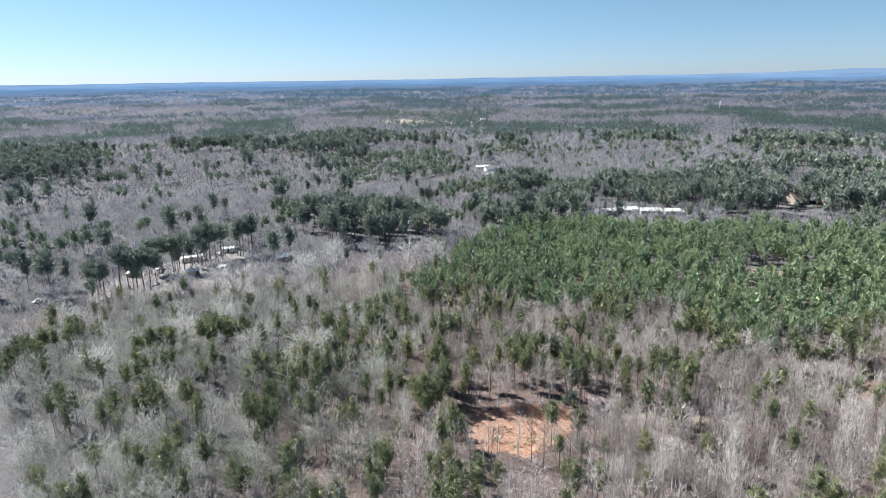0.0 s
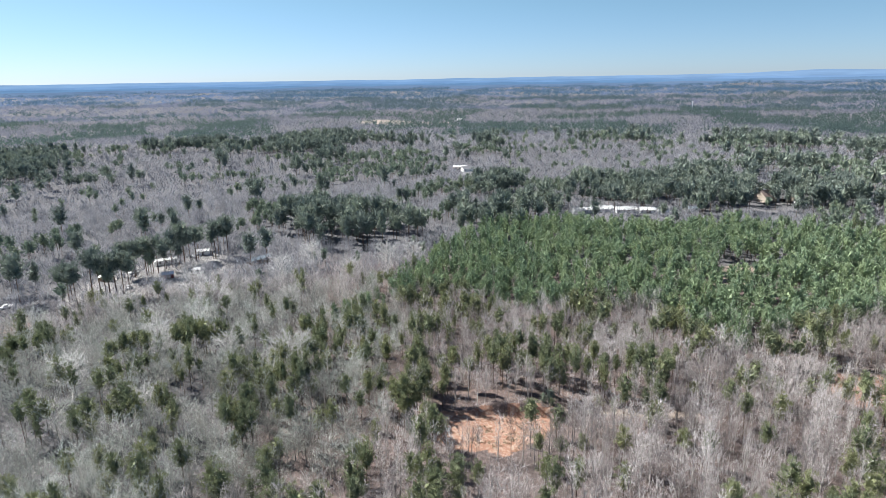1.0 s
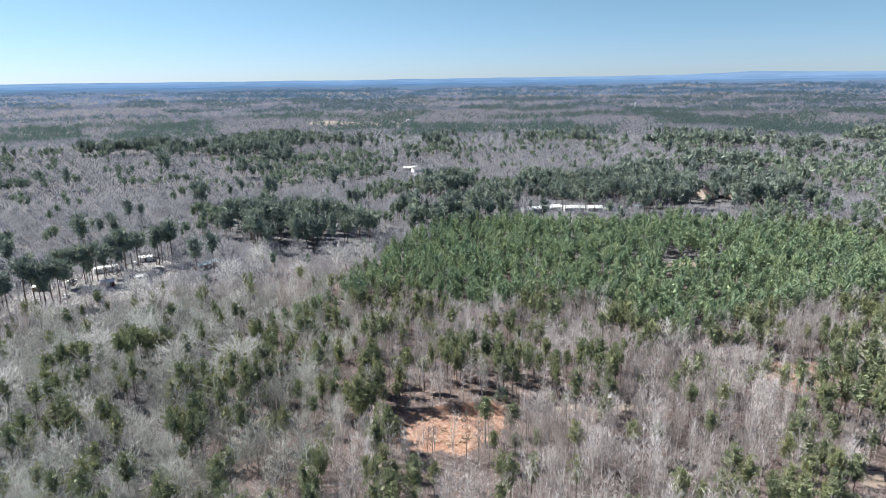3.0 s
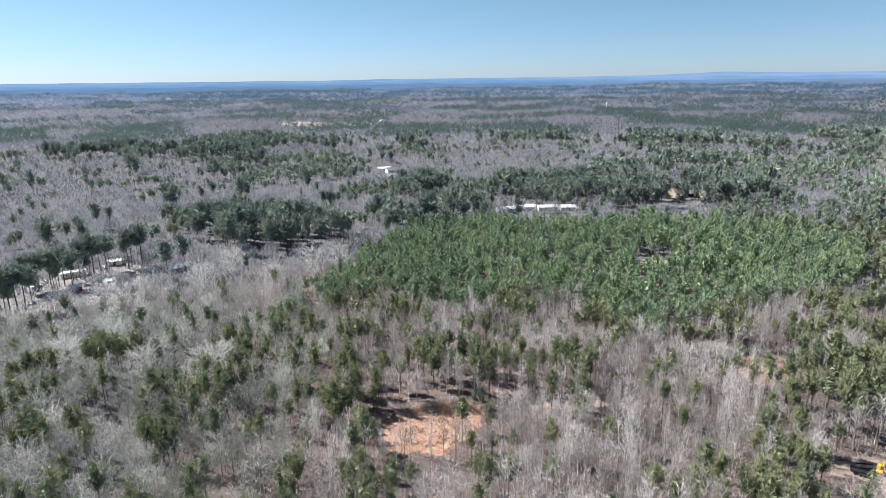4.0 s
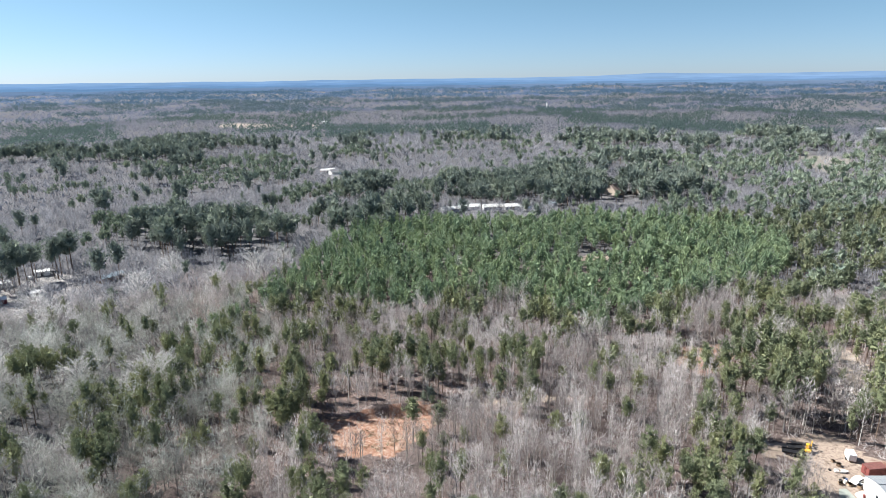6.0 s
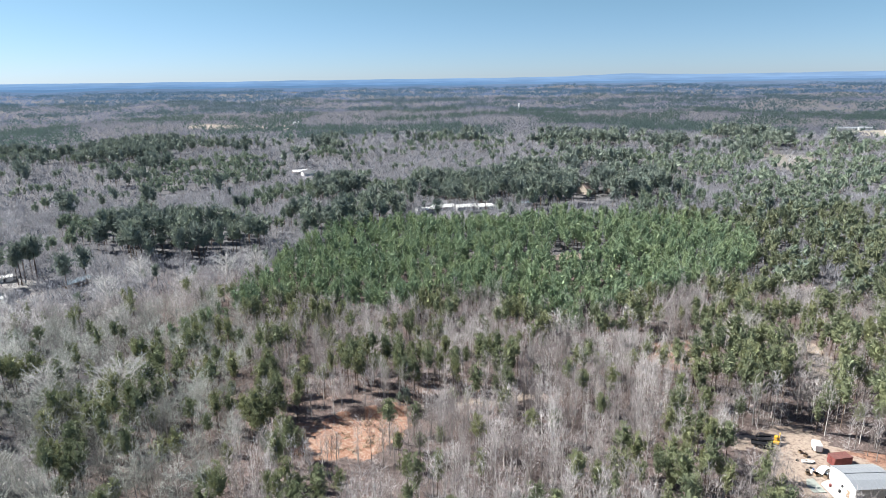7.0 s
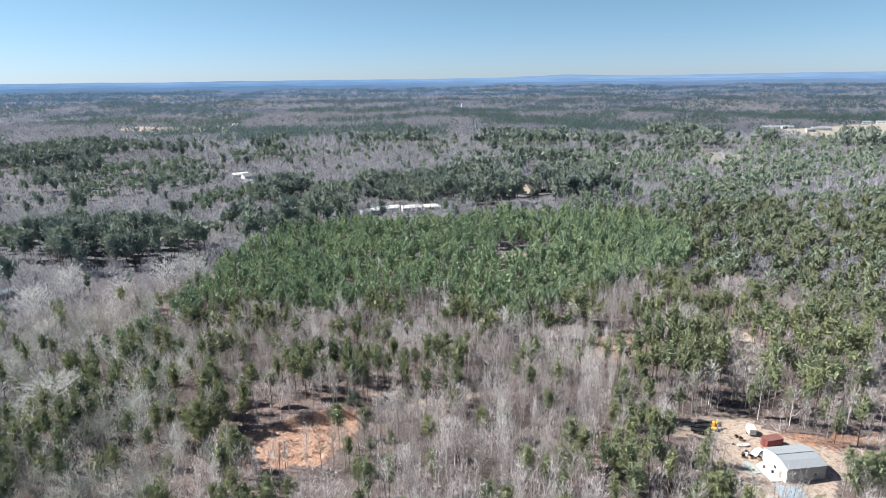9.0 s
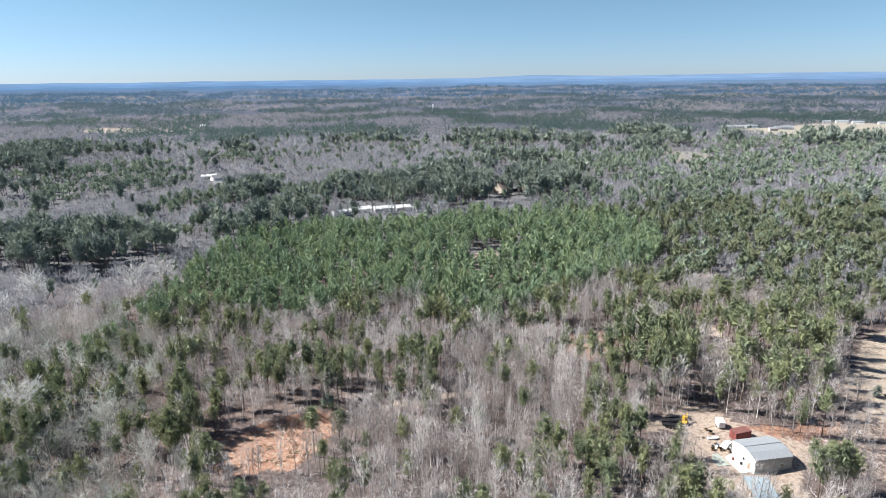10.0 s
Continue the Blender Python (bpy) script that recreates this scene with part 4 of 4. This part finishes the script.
def barn():
    top = gable_building("metal_barn", 137.6, 96.3, -15.0, (10.9, 9.6), 3.9, 5.0, white_metal, grey_roof, "white sheet-metal barn with a low grey curved roof", "barn",
                         openings=(("door", "left", 2.4, 0.05, 3.0, 3.0, white_paint), ("door", "left", -2.6, 0.05, 1.1, 2.1, wood_plank), ("window", "left", -0.4, 1.2, 0.9, 0.9, glass_dark),
                                   ("window", "front", 2.5, 1.3, 1.0, 0.8, glass_dark)),
                         over=0.15, seams=0.91, curve=True, roof_label="low grey galvanised roof with standing seams")
    # side turned from the sun: shade put in as grey sheet and ribs
    part("shaded_side_wall", box(bmesh.new(), -5.4, 5.4, -4.83, -4.78, 0.1, 3.85), shade_wall, top)
    k = -5.3
    bm = bmesh.new()
    while k < 5.4:
        box(bm, k, k + 0.08, -4.86, -4.82, 0.1, 3.85)
        k += 0.6
    part("rib", bm, shade_wall, top)
    apron = stand("concrete_apron", 130.7, 98.4, -15.0, "pale concrete apron in front of the barn doors", "concrete pad", sink=0.0)
    part("slab", soften(box(bmesh.new(), -1.6, 1.5, -4.6, 4.4, -0.6, 0.14), 0.02), concrete, apron)
    pad = stand("gravel_pad", 127.4, 101.2, -15.0, "green-grey gravel pad beside the apron", "gravel pad", sink=0.0)
    part("slab", box(bmesh.new(), -1.8, 1.6, -2.8, 2.6, -0.6, 0.09), gravel_pad, pad)


def carport():
    top = stand("open_carport", 123.0, 84.8, -32.0, "open-sided carport with a pale blue-grey metal roof", "carport")
    bm = extrude(bmesh.new(), [(-4.2, 3.0), (4.2, 3.5), (4.2, 3.6), (-4.2, 3.1)], -2.9, 2.9)
    roof = part("roof", bm, blue_roof, top)
    bm = bmesh.new()
    for k in range(7):
        extrude(bm, [(-4.2, 3.1), (4.2, 3.6), (4.2, 3.66), (-4.2, 3.16)], -2.88 + k * 0.95, -2.80 + k * 0.95)
    part("seam", bm, blue_roof, roof)
    for x in (-2.7, 2.7):
        for y in (-4.0, -1.3, 1.3, 4.0):
            part("post", box(bmesh.new(), x - 0.08, x + 0.08, y - 0.08, y + 0.08, 0, 3.25 + y * 0.06), wood_plank, top)
    part("back_wall", box(bmesh.new(), 2.62, 2.68, -4.0, 4.0, 0.05, 3.0), shade_wall, top)
    for k, (x, y) in enumerate(((-1.2, 2.6), (0.2, 1.0), (-0.6, 3.4))):
        crate(123.0 + x * 0.85 + y * 0.53, 84.8 - x * 0.53 + y * 0.85, 20 * k, "timber crate under the carport roof")


def crate(x, y, turn, label="weathered timber crate in the yard", w=0.9, h=0.8):
    top = stand("crate", x, y, turn, label, "crate", "yard clutter")
    part("body", box(bmesh.new(), -w / 2, w / 2, -w / 2, w / 2, 0.05, h), wood_plank, top)
    for z in (0.1, h * 0.5, h - 0.1):
        bm = bmesh.new()
        box(bm, -w / 2 - 0.03, w / 2 + 0.03, -w / 2 - 0.03, w / 2 + 0.03, z, z + 0.1)
        part("slat", bm, wood_plank, top)
    return top


def drum(x, y, mat, label):
    top = stand("drum", x, y, 0, label, "drum", "yard clutter")
    body = part("body", rod(bmesh.new(), (0, 0, 0), (0, 0, 0.88), 0.29, 12), mat, top)
    for z in (0.28, 0.58, 0.86):
        part("hoop", rod(bmesh.new(), (0, 0, z), (0, 0, z + 0.04), 0.31, 12), mat, body)


def tyre(x, y):
    top = stand("tyre", x, y, 0, "old black tyre lying in the yard", "tyre", "yard clutter")
    bm = bmesh.new()
    rings = []
    for k in range(14):
        a = 6.2832 * k / 14
        rings.append([bm.verts.new(((r * math.cos(a)), r * math.sin(a), z)) for r, z in ((0.22, 0.05), (0.38, 0.0), (0.38, 0.25), (0.22, 0.2))])
    for k in range(14):
        for q in range(4):
            bm.faces.new((rings[k][q], rings[k][(q + 1) % 4], rings[(k + 1) % 14][(q + 1) % 4], rings[(k + 1) % 14][q]))
    part("tread", bm, rubber, top)


def container():
    top = stand("storage_container", 141.0, 105.9, -8.0, "faded red storage container with a rusty roof", "container")
    part("body", box(bmesh.new(), -2.6, 2.6, -1.3, 1.3, 0.12, 2.5), red_paint, top)
    bm = bmesh.new()
    for k in range(15):
        box(bm, -2.55 + k * 0.34, -2.4 + k * 0.34, -1.35, 1.35, 0.2, 2.42)
    part("rib", bm, red_paint, top)
    part("roof", soften(box(bmesh.new(), -2.68, 2.68, -1.42, 1.42, 2.5, 2.62), 0.02), rust_roof, top)
    for y in (-0.64, 0.64):
        door = part("door", box(bmesh.new(), -2.66, -2.61, y - 0.6, y + 0.6, 0.2, 2.4), red_paint, top)
        part("latch_bar", rod(bmesh.new(), (-2.69, y * 0.4, 0.25), (-2.69, y * 0.4, 2.35), 0.03), dark_metal, door)


def excavator():
    top = stand("mini_excavator", 132.8, 118.6, 35.0, "small yellow tracked excavator standing on the yard", "excavator")
    for y in (-0.75, 0.75):
        bm = extrude(bmesh.new(), [(-1.2, 0.25), (-1.0, 0), (1.0, 0), (1.2, 0.25), (1.0, 0.55), (-1.0, 0.55)], y - 0.2, y + 0.2, "y")
        part("track", bm, rubber, top)
    part("deck", soften(box(bmesh.new(), -1.1, 0.9, -0.75, 0.75, 0.6, 1.15), 0.06), yellow_paint, top)
    cab = part("cab", soften(box(bmesh.new(), -0.2, 0.85, -0.1, 0.72, 1.15, 2.35), 0.07), yellow_paint, top)
    part("cab_glass", box(bmesh.new(), -0.1, 0.87, -0.11, 0.74, 1.45, 2.15), glass_dark, cab)
    part("boom", extrude(bmesh.new(), [(0.7, 1.0), (1.0, 1.0), (2.1, 2.6), (1.9, 2.75)], -0.45, -0.2, "y"), yellow_paint, top)
    arm = part("arm", extrude(bmesh.new(), [(1.85, 2.75), (2.1, 2.8), (2.9, 1.1), (2.75, 1.05)], -0.42, -0.24, "y"), yellow_paint, top)
    part("bucket", extrude(bmesh.new(), [(2.7, 1.05), (3.1, 0.95), (2.9, 0.45), (2.5, 0.6)], -0.65, 0.0, "y"), dark_metal, arm)


def trailer(x, y, turn, length, label):
    top = stand("flatbed_trailer", x, y, turn, label, "trailer", "trailers in the yard")
    part("deck", box(bmesh.new(), -length / 2, length / 2, -1.1, 1.1, 0.75, 0.9), dark_metal, top)
    for y2 in (-1.05, 1.05):
        part("rail", box(bmesh.new(), -length / 2, length / 2, y2 - 0.05, y2 + 0.05, 0.9, 1.25), dark_metal, top)
    part("tow_bar", rod(bmesh.new(), (length / 2, 0, 0.75), (length / 2 + 1.4, 0, 0.5), 0.07), dark_metal, top)
    for wx in (-0.5, 0.4):
        for y2 in (-1.2, 1.2):
            part("wheel", rod(bmesh.new(), (wx, y2 - 0.12, 0.36), (wx, y2 + 0.12, 0.36), 0.36, 12), rubber, top)


def boat():
    top = stand("small_boat", 133.9, 109.0, -25.0, "small white flat-bottomed boat lying in the yard", "boat")
    bm = bmesh.new()
    sections = []
    for x, w, z in ((-1.6, 0.55, 0.0), (-0.4, 0.65, 0.0), (0.8, 0.55, 0.04), (1.7, 0.12, 0.3)):
        sections.append([bm.verts.new(p) for p in ((x, -w, 0.55), (x, -w * 0.75, z), (x, w * 0.75, z), (x, w, 0.55), (x, w - 0.07, 0.55), (x, w * 0.7 - 0.03, z + 0.08), (x, -w * 0.7 + 0.03, z + 0.08), (x, -w + 0.07, 0.55))])
    for a, b in zip(sections, sections[1:]):
        for k in range(8):
            bm.faces.new((a[k], a[(k + 1) % 8], b[(k + 1) % 8], b[k]))
    bm.faces.new(sections[0])
    bm.faces.new(sections[-1][::-1])
    part("hull", bm, white_paint, top)
    part("bench", box(bmesh.new(), -0.5, -0.15, -0.55, 0.55, 0.36, 0.42), wood_plank, top)


def cargo_trailer():
    top = stand("cargo_trailer", 140.6, 112.6, 60.0, "small white enclosed cargo trailer", "trailer", "trailers in the yard")
    part("body", soften(extrude(bmesh.new(), [(-1.5, 0.5), (1.3, 0.5), (1.7, 1.2), (1.5, 2.4), (-1.5, 2.4)], -0.95, 0.95, "y"), 0.05), white_paint, top)
    part("door", box(bmesh.new(), -1.54, -1.5, -0.8, 0.8, 0.6, 2.2), white_metal, top)
    part("tow_bar", rod(bmesh.new(), (1.4, 0, 0.55), (2.7, 0, 0.45), 0.06), dark_metal, top)
    for y in (-1.0, 1.0):
        part("wheel", rod(bmesh.new(), (0, y - 0.1, 0.34), (0, y + 0.1, 0.34), 0.34, 12), rubber, top)


def barnyard():
    barn()
    carport()
    container()
    excavator()
    trailer(128.0, 118.8, -38.0, 5.6, "black steel flatbed trailer standing by the trees")
    trailer(130.6, 120.6, -20.0, 4.2, "short black utility trailer beside the excavator")
    boat()
    cargo_trailer()
    for k, (x, y) in enumerate(((135.6, 113.2), (135.4, 111.3), (131.6, 104.2), (133.0, 102.8), (129.6, 105.1))):
        crate(x, y, 37 * k, w=0.8 + 0.15 * (k % 3), h=0.6 + 0.2 * (k % 2))
    for x, y, m, text in ((131.9, 105.6, blue_paint, "dark blue steel drum in the yard"), (131.1, 105.2, white_paint, "white drum among the yard clutter"), (133.9, 103.2, white_paint, "white drum beside the barn"),
                          (131.3, 97.2, dark_metal, "dark drum on the apron"), (131.0, 99.6, red_paint, "red drum on the apron")):
        drum(x, y, m, text)
    for x, y in ((131.8, 110.5), (130.9, 106.3), (132.6, 106.8), (136.6, 112.2), (131.4, 96.4)):
        tyre(x, y)
    car(134.4, 104.6, 15, white_paint, "white side-by-side buggy near the barn")
    car(203.0, 101.0, 70, dark_paint, "dark car parked on the open field")


barnyard()


def window_row(side, n, length, low=1.1, wide=0.9, tall=1.0):
    return tuple(("window", side, -length / 2 + length * (k + 0.5) / n, low, wide, tall, glass_dark) for k in range(n))


def homestead():
    """White mobile homes and houses behind the plantation."""
    for x, y, turn, L in ((123.0, 462.0, 6, 15.0), (140.0, 467.0, 2, 18.0), (158.0, 462.0, -3, 16.0), (173.0, 457.0, -8, 12.0)):
        gable_building("mobile_home", x, y, turn, (L, 7.0), 2.7, 4.3, white_metal, white_paint, "long white mobile home beyond the pine plantation", "mobile home", "row of mobile homes",
                       openings=window_row("front", 4, L) + (("door", "front", 0.6, 0.3, 1.0, 2.0, wood_plank),), over=0.25, sink=0.0)
    gable_building("garden_shed", 184.0, 448.0, 20, (5.0, 4.0), 2.6, 3.5, white_metal, white_paint, "small white shed among bare trees", "shed", "sheds")
    gable_building("pale_workshop", 206.0, 456.0, -4, (9.0, 7.0), 3.2, 4.4, shade_wall, blue_roof, "pale green metal workshop among bare trees", "workshop", openings=(("door", "front", 1.0, 0.1, 2.6, 2.6, white_paint),))
    gable_building("brick_house", 284.0, 490.0, 24, (15.0, 12.0), 4.8, 9.5, tan_siding, tan_shingle, "house with tan siding and a steep tan shingle roof", "house",
                   openings=window_row("left", 2, 8, 1.2, 1.0, 1.2) + window_row("front", 4, 14, 1.2, 1.0, 1.2) + (("door", "front", 0, 0.2, 1.1, 2.1, wood_plank),), over=0.5)
    gable_building("white_garage", 297.0, 489.0, -20, (8.5, 7.0), 2.8, 5.2, white_paint, grey_shingle, "white garage with a grey shingle roof", "garage",
                   openings=(("door", "front", 0, 0.1, 4.8, 2.2, dark_metal),), over=0.4)
    gable_building("tan_house", 308.0, 486.0, 24, (12.0, 7.5), 3.0, 5.0, tan_siding, grey_roof, "low tan house with a pale metal roof", "house", openings=window_row("front", 4, 12), over=0.4)
    for x, y, turn, p, text in ((178.0, 458.0, 30, silver_paint, "silver car parked by the mobile homes"), (183.0, 461.0, 100, white_paint, "white car parked by the mobile homes"), (278.0, 478.0, 10, dark_paint, "dark car parked by the tan house"),
                                (302.0, 478.0, 80, white_paint, "white car parked by the garage"), (108.0, 462.0, 20, white_paint, "white car at the end of the mobile homes")):
        car(x, y, turn, p, text)


def left_yard():
    """A house lot among tall pines."""
    gable_building("long_house", -96.0, 346.0, 46, (13.0, 5.5), 2.8, 3.9, wood_plank, blue_roof, "long dark timber house with a pale metal roof", "house", openings=window_row("front", 3, 12), over=0.4)
    gable_building("red_shed", -139.0, 321.0, 25, (6.0, 4.0), 2.5, 3.4, red_paint, white_metal, "faded red shed with a white metal roof", "shed", "sheds", openings=(("door", "front", 0, 0.1, 1.6, 2.0, wood_plank),))
    gable_building("white_trailer_home", -150.0, 347.0, 30, (12.0, 3.8), 2.8, 3.4, white_metal, white_paint, "white trailer home under tall pines", "mobile home", openings=window_row("front", 3, 10))
    gable_building("white_shed", -125.0, 329.0, 10, (5.0, 3.6), 2.4, 3.2, white_paint, white_metal, "small white shed under tall pines", "shed", "sheds", openings=(("door", "front", 0, 0.1, 1.2, 2.0, dark_metal),))
    gable_building("white_shed", -135.0, 366.0, 15, (7.0, 4.0), 2.6, 3.4, white_paint, white_metal, "white shed at the back of the yard", "shed", "sheds", openings=(("door", "front", 0, 0.1, 1.2, 2.0, dark_metal),))
    gable_building("grey_lean_to", -170.0, 318.0, -12, (7.0, 4.0), 2.4, 3.0, wood_plank, white_metal, "low timber lean-to with a pale roof", "shed", "sheds")
    for k, (x, y, p, text, t) in enumerate(((-162.0, 332.0, white_paint, "white pickup truck parked under pines", True), (-141.0, 288.0, dark_paint, "dark car on the pale yard", False),
                                            (-144.0, 290.0, white_paint, "white car on the pale yard", False), (-171.0, 277.0, silver_paint, "silver car at the yard's edge", False),
                                            (-197.0, 278.0, white_paint, "white pickup truck beside the track", True), (-152.0, 304.0, silver_paint, "silver pickup truck in the yard", True), (-139.0, 360.0, white_paint, "white car by the back shed", False))):
        car(x, y, 40 + 47 * k, p, text, truck=t)


def far_buildings():
    gable_building("white_farmhouse", 53.0, 706.0, 20, (14.0, 9.0), 3.4, 6.0, white_paint, grey_shingle, "white farmhouse with a grey roof in the woods", "house", openings=window_row("front", 4, 13), over=0.4)
    gable_building("white_barn", 45.0, 722.0, 5, (16.0, 8.0), 3.6, 5.2, tan_siding, white_metal, "tan barn with a pale metal roof", "barn", "far barns", openings=(("door", "front", 0, 0.1, 3.5, 3.0, dark_metal),))
    gable_building("white_cottage", 108.0, 1730.0, 0, (14.0, 9.0), 4.0, 7.0, white_paint, white_paint, "tiny white cottage at the edge of a far field", "house", openings=window_row("front", 4, 13))
    for x, y, turn, L, W in ((1070.0, 908.0, -35, 46, 13), (1092.0, 884.0, -42, 22, 11), (1075.0, 800.0, -38, 32, 12), (1092.0, 812.0, -38, 18, 10), (1015.0, 776.0, -30, 14, 9),
                             (1382.0, 890.0, -48, 24, 12), (1395.0, 862.0, -48, 22, 11), (1352.0, 905.0, -45, 16, 10), (1440.0, 835.0, -45, 20, 10)):
        gable_building("farm_building", x, y, turn, (L, W), 4.2, 6.8, white_metal if L != 14 else tan_siding, grey_roof, "long pale metal farm building by a wide field", "farm building", "far farm buildings",
                       openings=window_row("front", max(2, int(L / 8)), L * 0.9, 1.4, 1.6, 1.4))


homestead()
left_yard()
far_buildings()


def radio_tower():
    top = stand("radio_tower", 805.0, 1831.0, 12, "tall white lattice radio tower over far woods", "tower")
    H = 26.0
    legs = [(1.6 * math.cos(a), 1.6 * math.sin(a)) for a in (0.5, 2.594, 4.689)]
    for x, y in legs:
        part("leg", rod(bmesh.new(), (x, y, 0), (x * 0.6, y * 0.6, H), 0.28, 5), white_paint, top)
    bm = bmesh.new()
    for k in range(18):
        z0, z1 = H * k / 18, H * (k + 1) / 18
        for q in range(3):
            (ax, ay), (bx, by) = legs[q], legs[(q + 1) % 3]
            s0, s1 = 1 - 0.4 * k / 18, 1 - 0.4 * (k + 1) / 18
            rod(bm, (ax * s0, ay * s0, z0), (bx * s1, by * s1, z1), 0.14, 4)
    part("lattice", bm, white_paint, top)
    for z in (H * 0.62, H * 0.8, H * 0.97):
        part("antenna_array", rod(bmesh.new(), (0, 0, z - 1.2), (0, 0, z + 1.2), 1.7, 9), white_paint, top)


radio_tower()


# ---- single trees and plants that stand out ----
def special_plants():
    rng = np.random.RandomState(77)
    oak = bare_shape(900, 17, 8.5, 30, 4200, 0.085, 1.5, 0.42, 6, 0.22)
    top = tree_thing("white_oak", oak, (grey_bark, pale_twigs), "large leafless pale-barked oak with a wide crown", "tree", "")
    top.matrix_basis = pose(-47.0, 197.5, float(height(-47, 197.5)) - 0.1)
    oak2 = bare_shape(905, 15, 6.0, 22, 1500, 0.075, 1.4, 0.34, 6, 0.24)
    top = tree_thing("spreading_tree", oak2, (grey_bark, pale_twigs), "wide leafless pale tree among pines", "tree", "spreading bare trees")
    spots = ((-70, 205, 1.0), (-96, 262, 1.1), (-112, 285, 1.0), (-72, 300, 1.1), (-60, 262, 0.9), (-20, 318, 1.15), (-6, 330, 1.0), (-130, 250, 1.0), (-62, 330, 1.1), (-38, 300, 1.0), (-100, 215, 1.1), (-118, 190, 1.0), (-85, 170, 0.9))
    for k, (x, y, s) in enumerate(spots):
        m = Matrix.LocRotScale((x, y, float(height(x, y)) - 0.1), Euler((0, 0, 1.7 * k)), (s, s, s))
        if k == 0:
            top.matrix_basis = m
        else:
            copy_thing(top, m)
    # dark evergreen bush at the end of the bank
    bush = pine_shape(910, 5.0, 0.95, 1.6, 40, 18, 0.5, 0.1, 4, "cone")
    top = tree_thing("cedar_bush", bush, (pine_bark, needles_dark), "dense dark cedar bush at the end of the bank", "bush", "cedar bushes")
    for k, (x, y, s) in enumerate(((38.5, 170.2, 1.0), (36.5, 171.5, 0.7), (-5.5, 163.0, 1.1), (-5.5, 160.5, 0.9), (-6.0, 168.0, 1.3), (200.0, 104.0, 0.9))):
        m = Matrix.LocRotScale((x, y, float(height(x, y)) - 0.1), Euler((0, 0, 1.7 * k)), (s, s, s))
        if k == 0:
            top.matrix_basis = m
        else:
            copy_thing(top, m)
    # dry grass tussocks over the clearing
    n = 1500
    x, y = rng.uniform(-4, 42, n), rng.uniform(141, 174, n)
    q = inside(x, y, CLEARING) & (waves(x, y, 12, 51) + 0.04 * (x - 18) - 0.03 * (y - 158) > 0.05)
    x, y = x[q], y[q]
    base = np.repeat(np.stack([x, y, height(x, y)], 1), 9, 0)
    base[:, :2] += rng.normal(size=(len(base), 2)) * 0.22
    d = rng.normal(size=base.shape) * (0.6, 0.6, 0.2) + (0, 0, 1.0)
    v, f = slivers(base, d, rng.uniform(0.3, 0.8, len(base)), 0.14, rng)
    tagged(new("dry_grass", mesh_from("dry_grass", v, f, [straw], tone=np.repeat(rng.uniform(0, 1, len(x)), 9))), "tussocks of dry tan grass on the red clearing", "grass", kind="stuff")
    # low brush on the woodland floor
    n = 20000
    r, a = np.sqrt(rng.uniform(115 ** 2, 290 ** 2, n)), np.radians(rng.uniform(AZ_LO, AZ_HI, n))
    x, y = r * np.sin(a), r * np.cos(a)
    q = waves(x, y, 25, 52) > -0.25
    for poly in (CLEARING, BARNYARD, FIELD_RIGHT, PLANTATION):
        q &= ~inside(x, y, poly)
    x, y = x[q], y[q]
    base = np.repeat(np.stack([x, y, height(x, y)], 1), 7, 0)
    base[:, :2] += rng.normal(size=(len(base), 2)) * 0.5
    d = rng.normal(size=base.shape) * (0.8, 0.8, 0.3) + (0, 0, 0.8)
    v, f = slivers(base, d, rng.uniform(0.9, 3.2, len(base)), 0.075, rng)
    tagged(new("underbrush", mesh_from("underbrush", v, f, [twigs], tone=np.repeat(rng.uniform(0, 0.6, len(x)), 7))), "leafless grey-brown brush on the woodland floor", "brush", kind="stuff")


straw = plant_material("dry grass", [(0.0, (0.234, 0.171, 0.110)), (0.5, (0.360, 0.275, 0.187)), (1.0, (0.468, 0.399, 0.308))], 0.9, 0.4)
pale_twigs = plant_material("pale bare twigs", [(0.0, (0.524, 0.514, 0.493)), (1.0, (0.713, 0.702, 0.682))], 0.85, 0.12, 0.32)
special_plants()
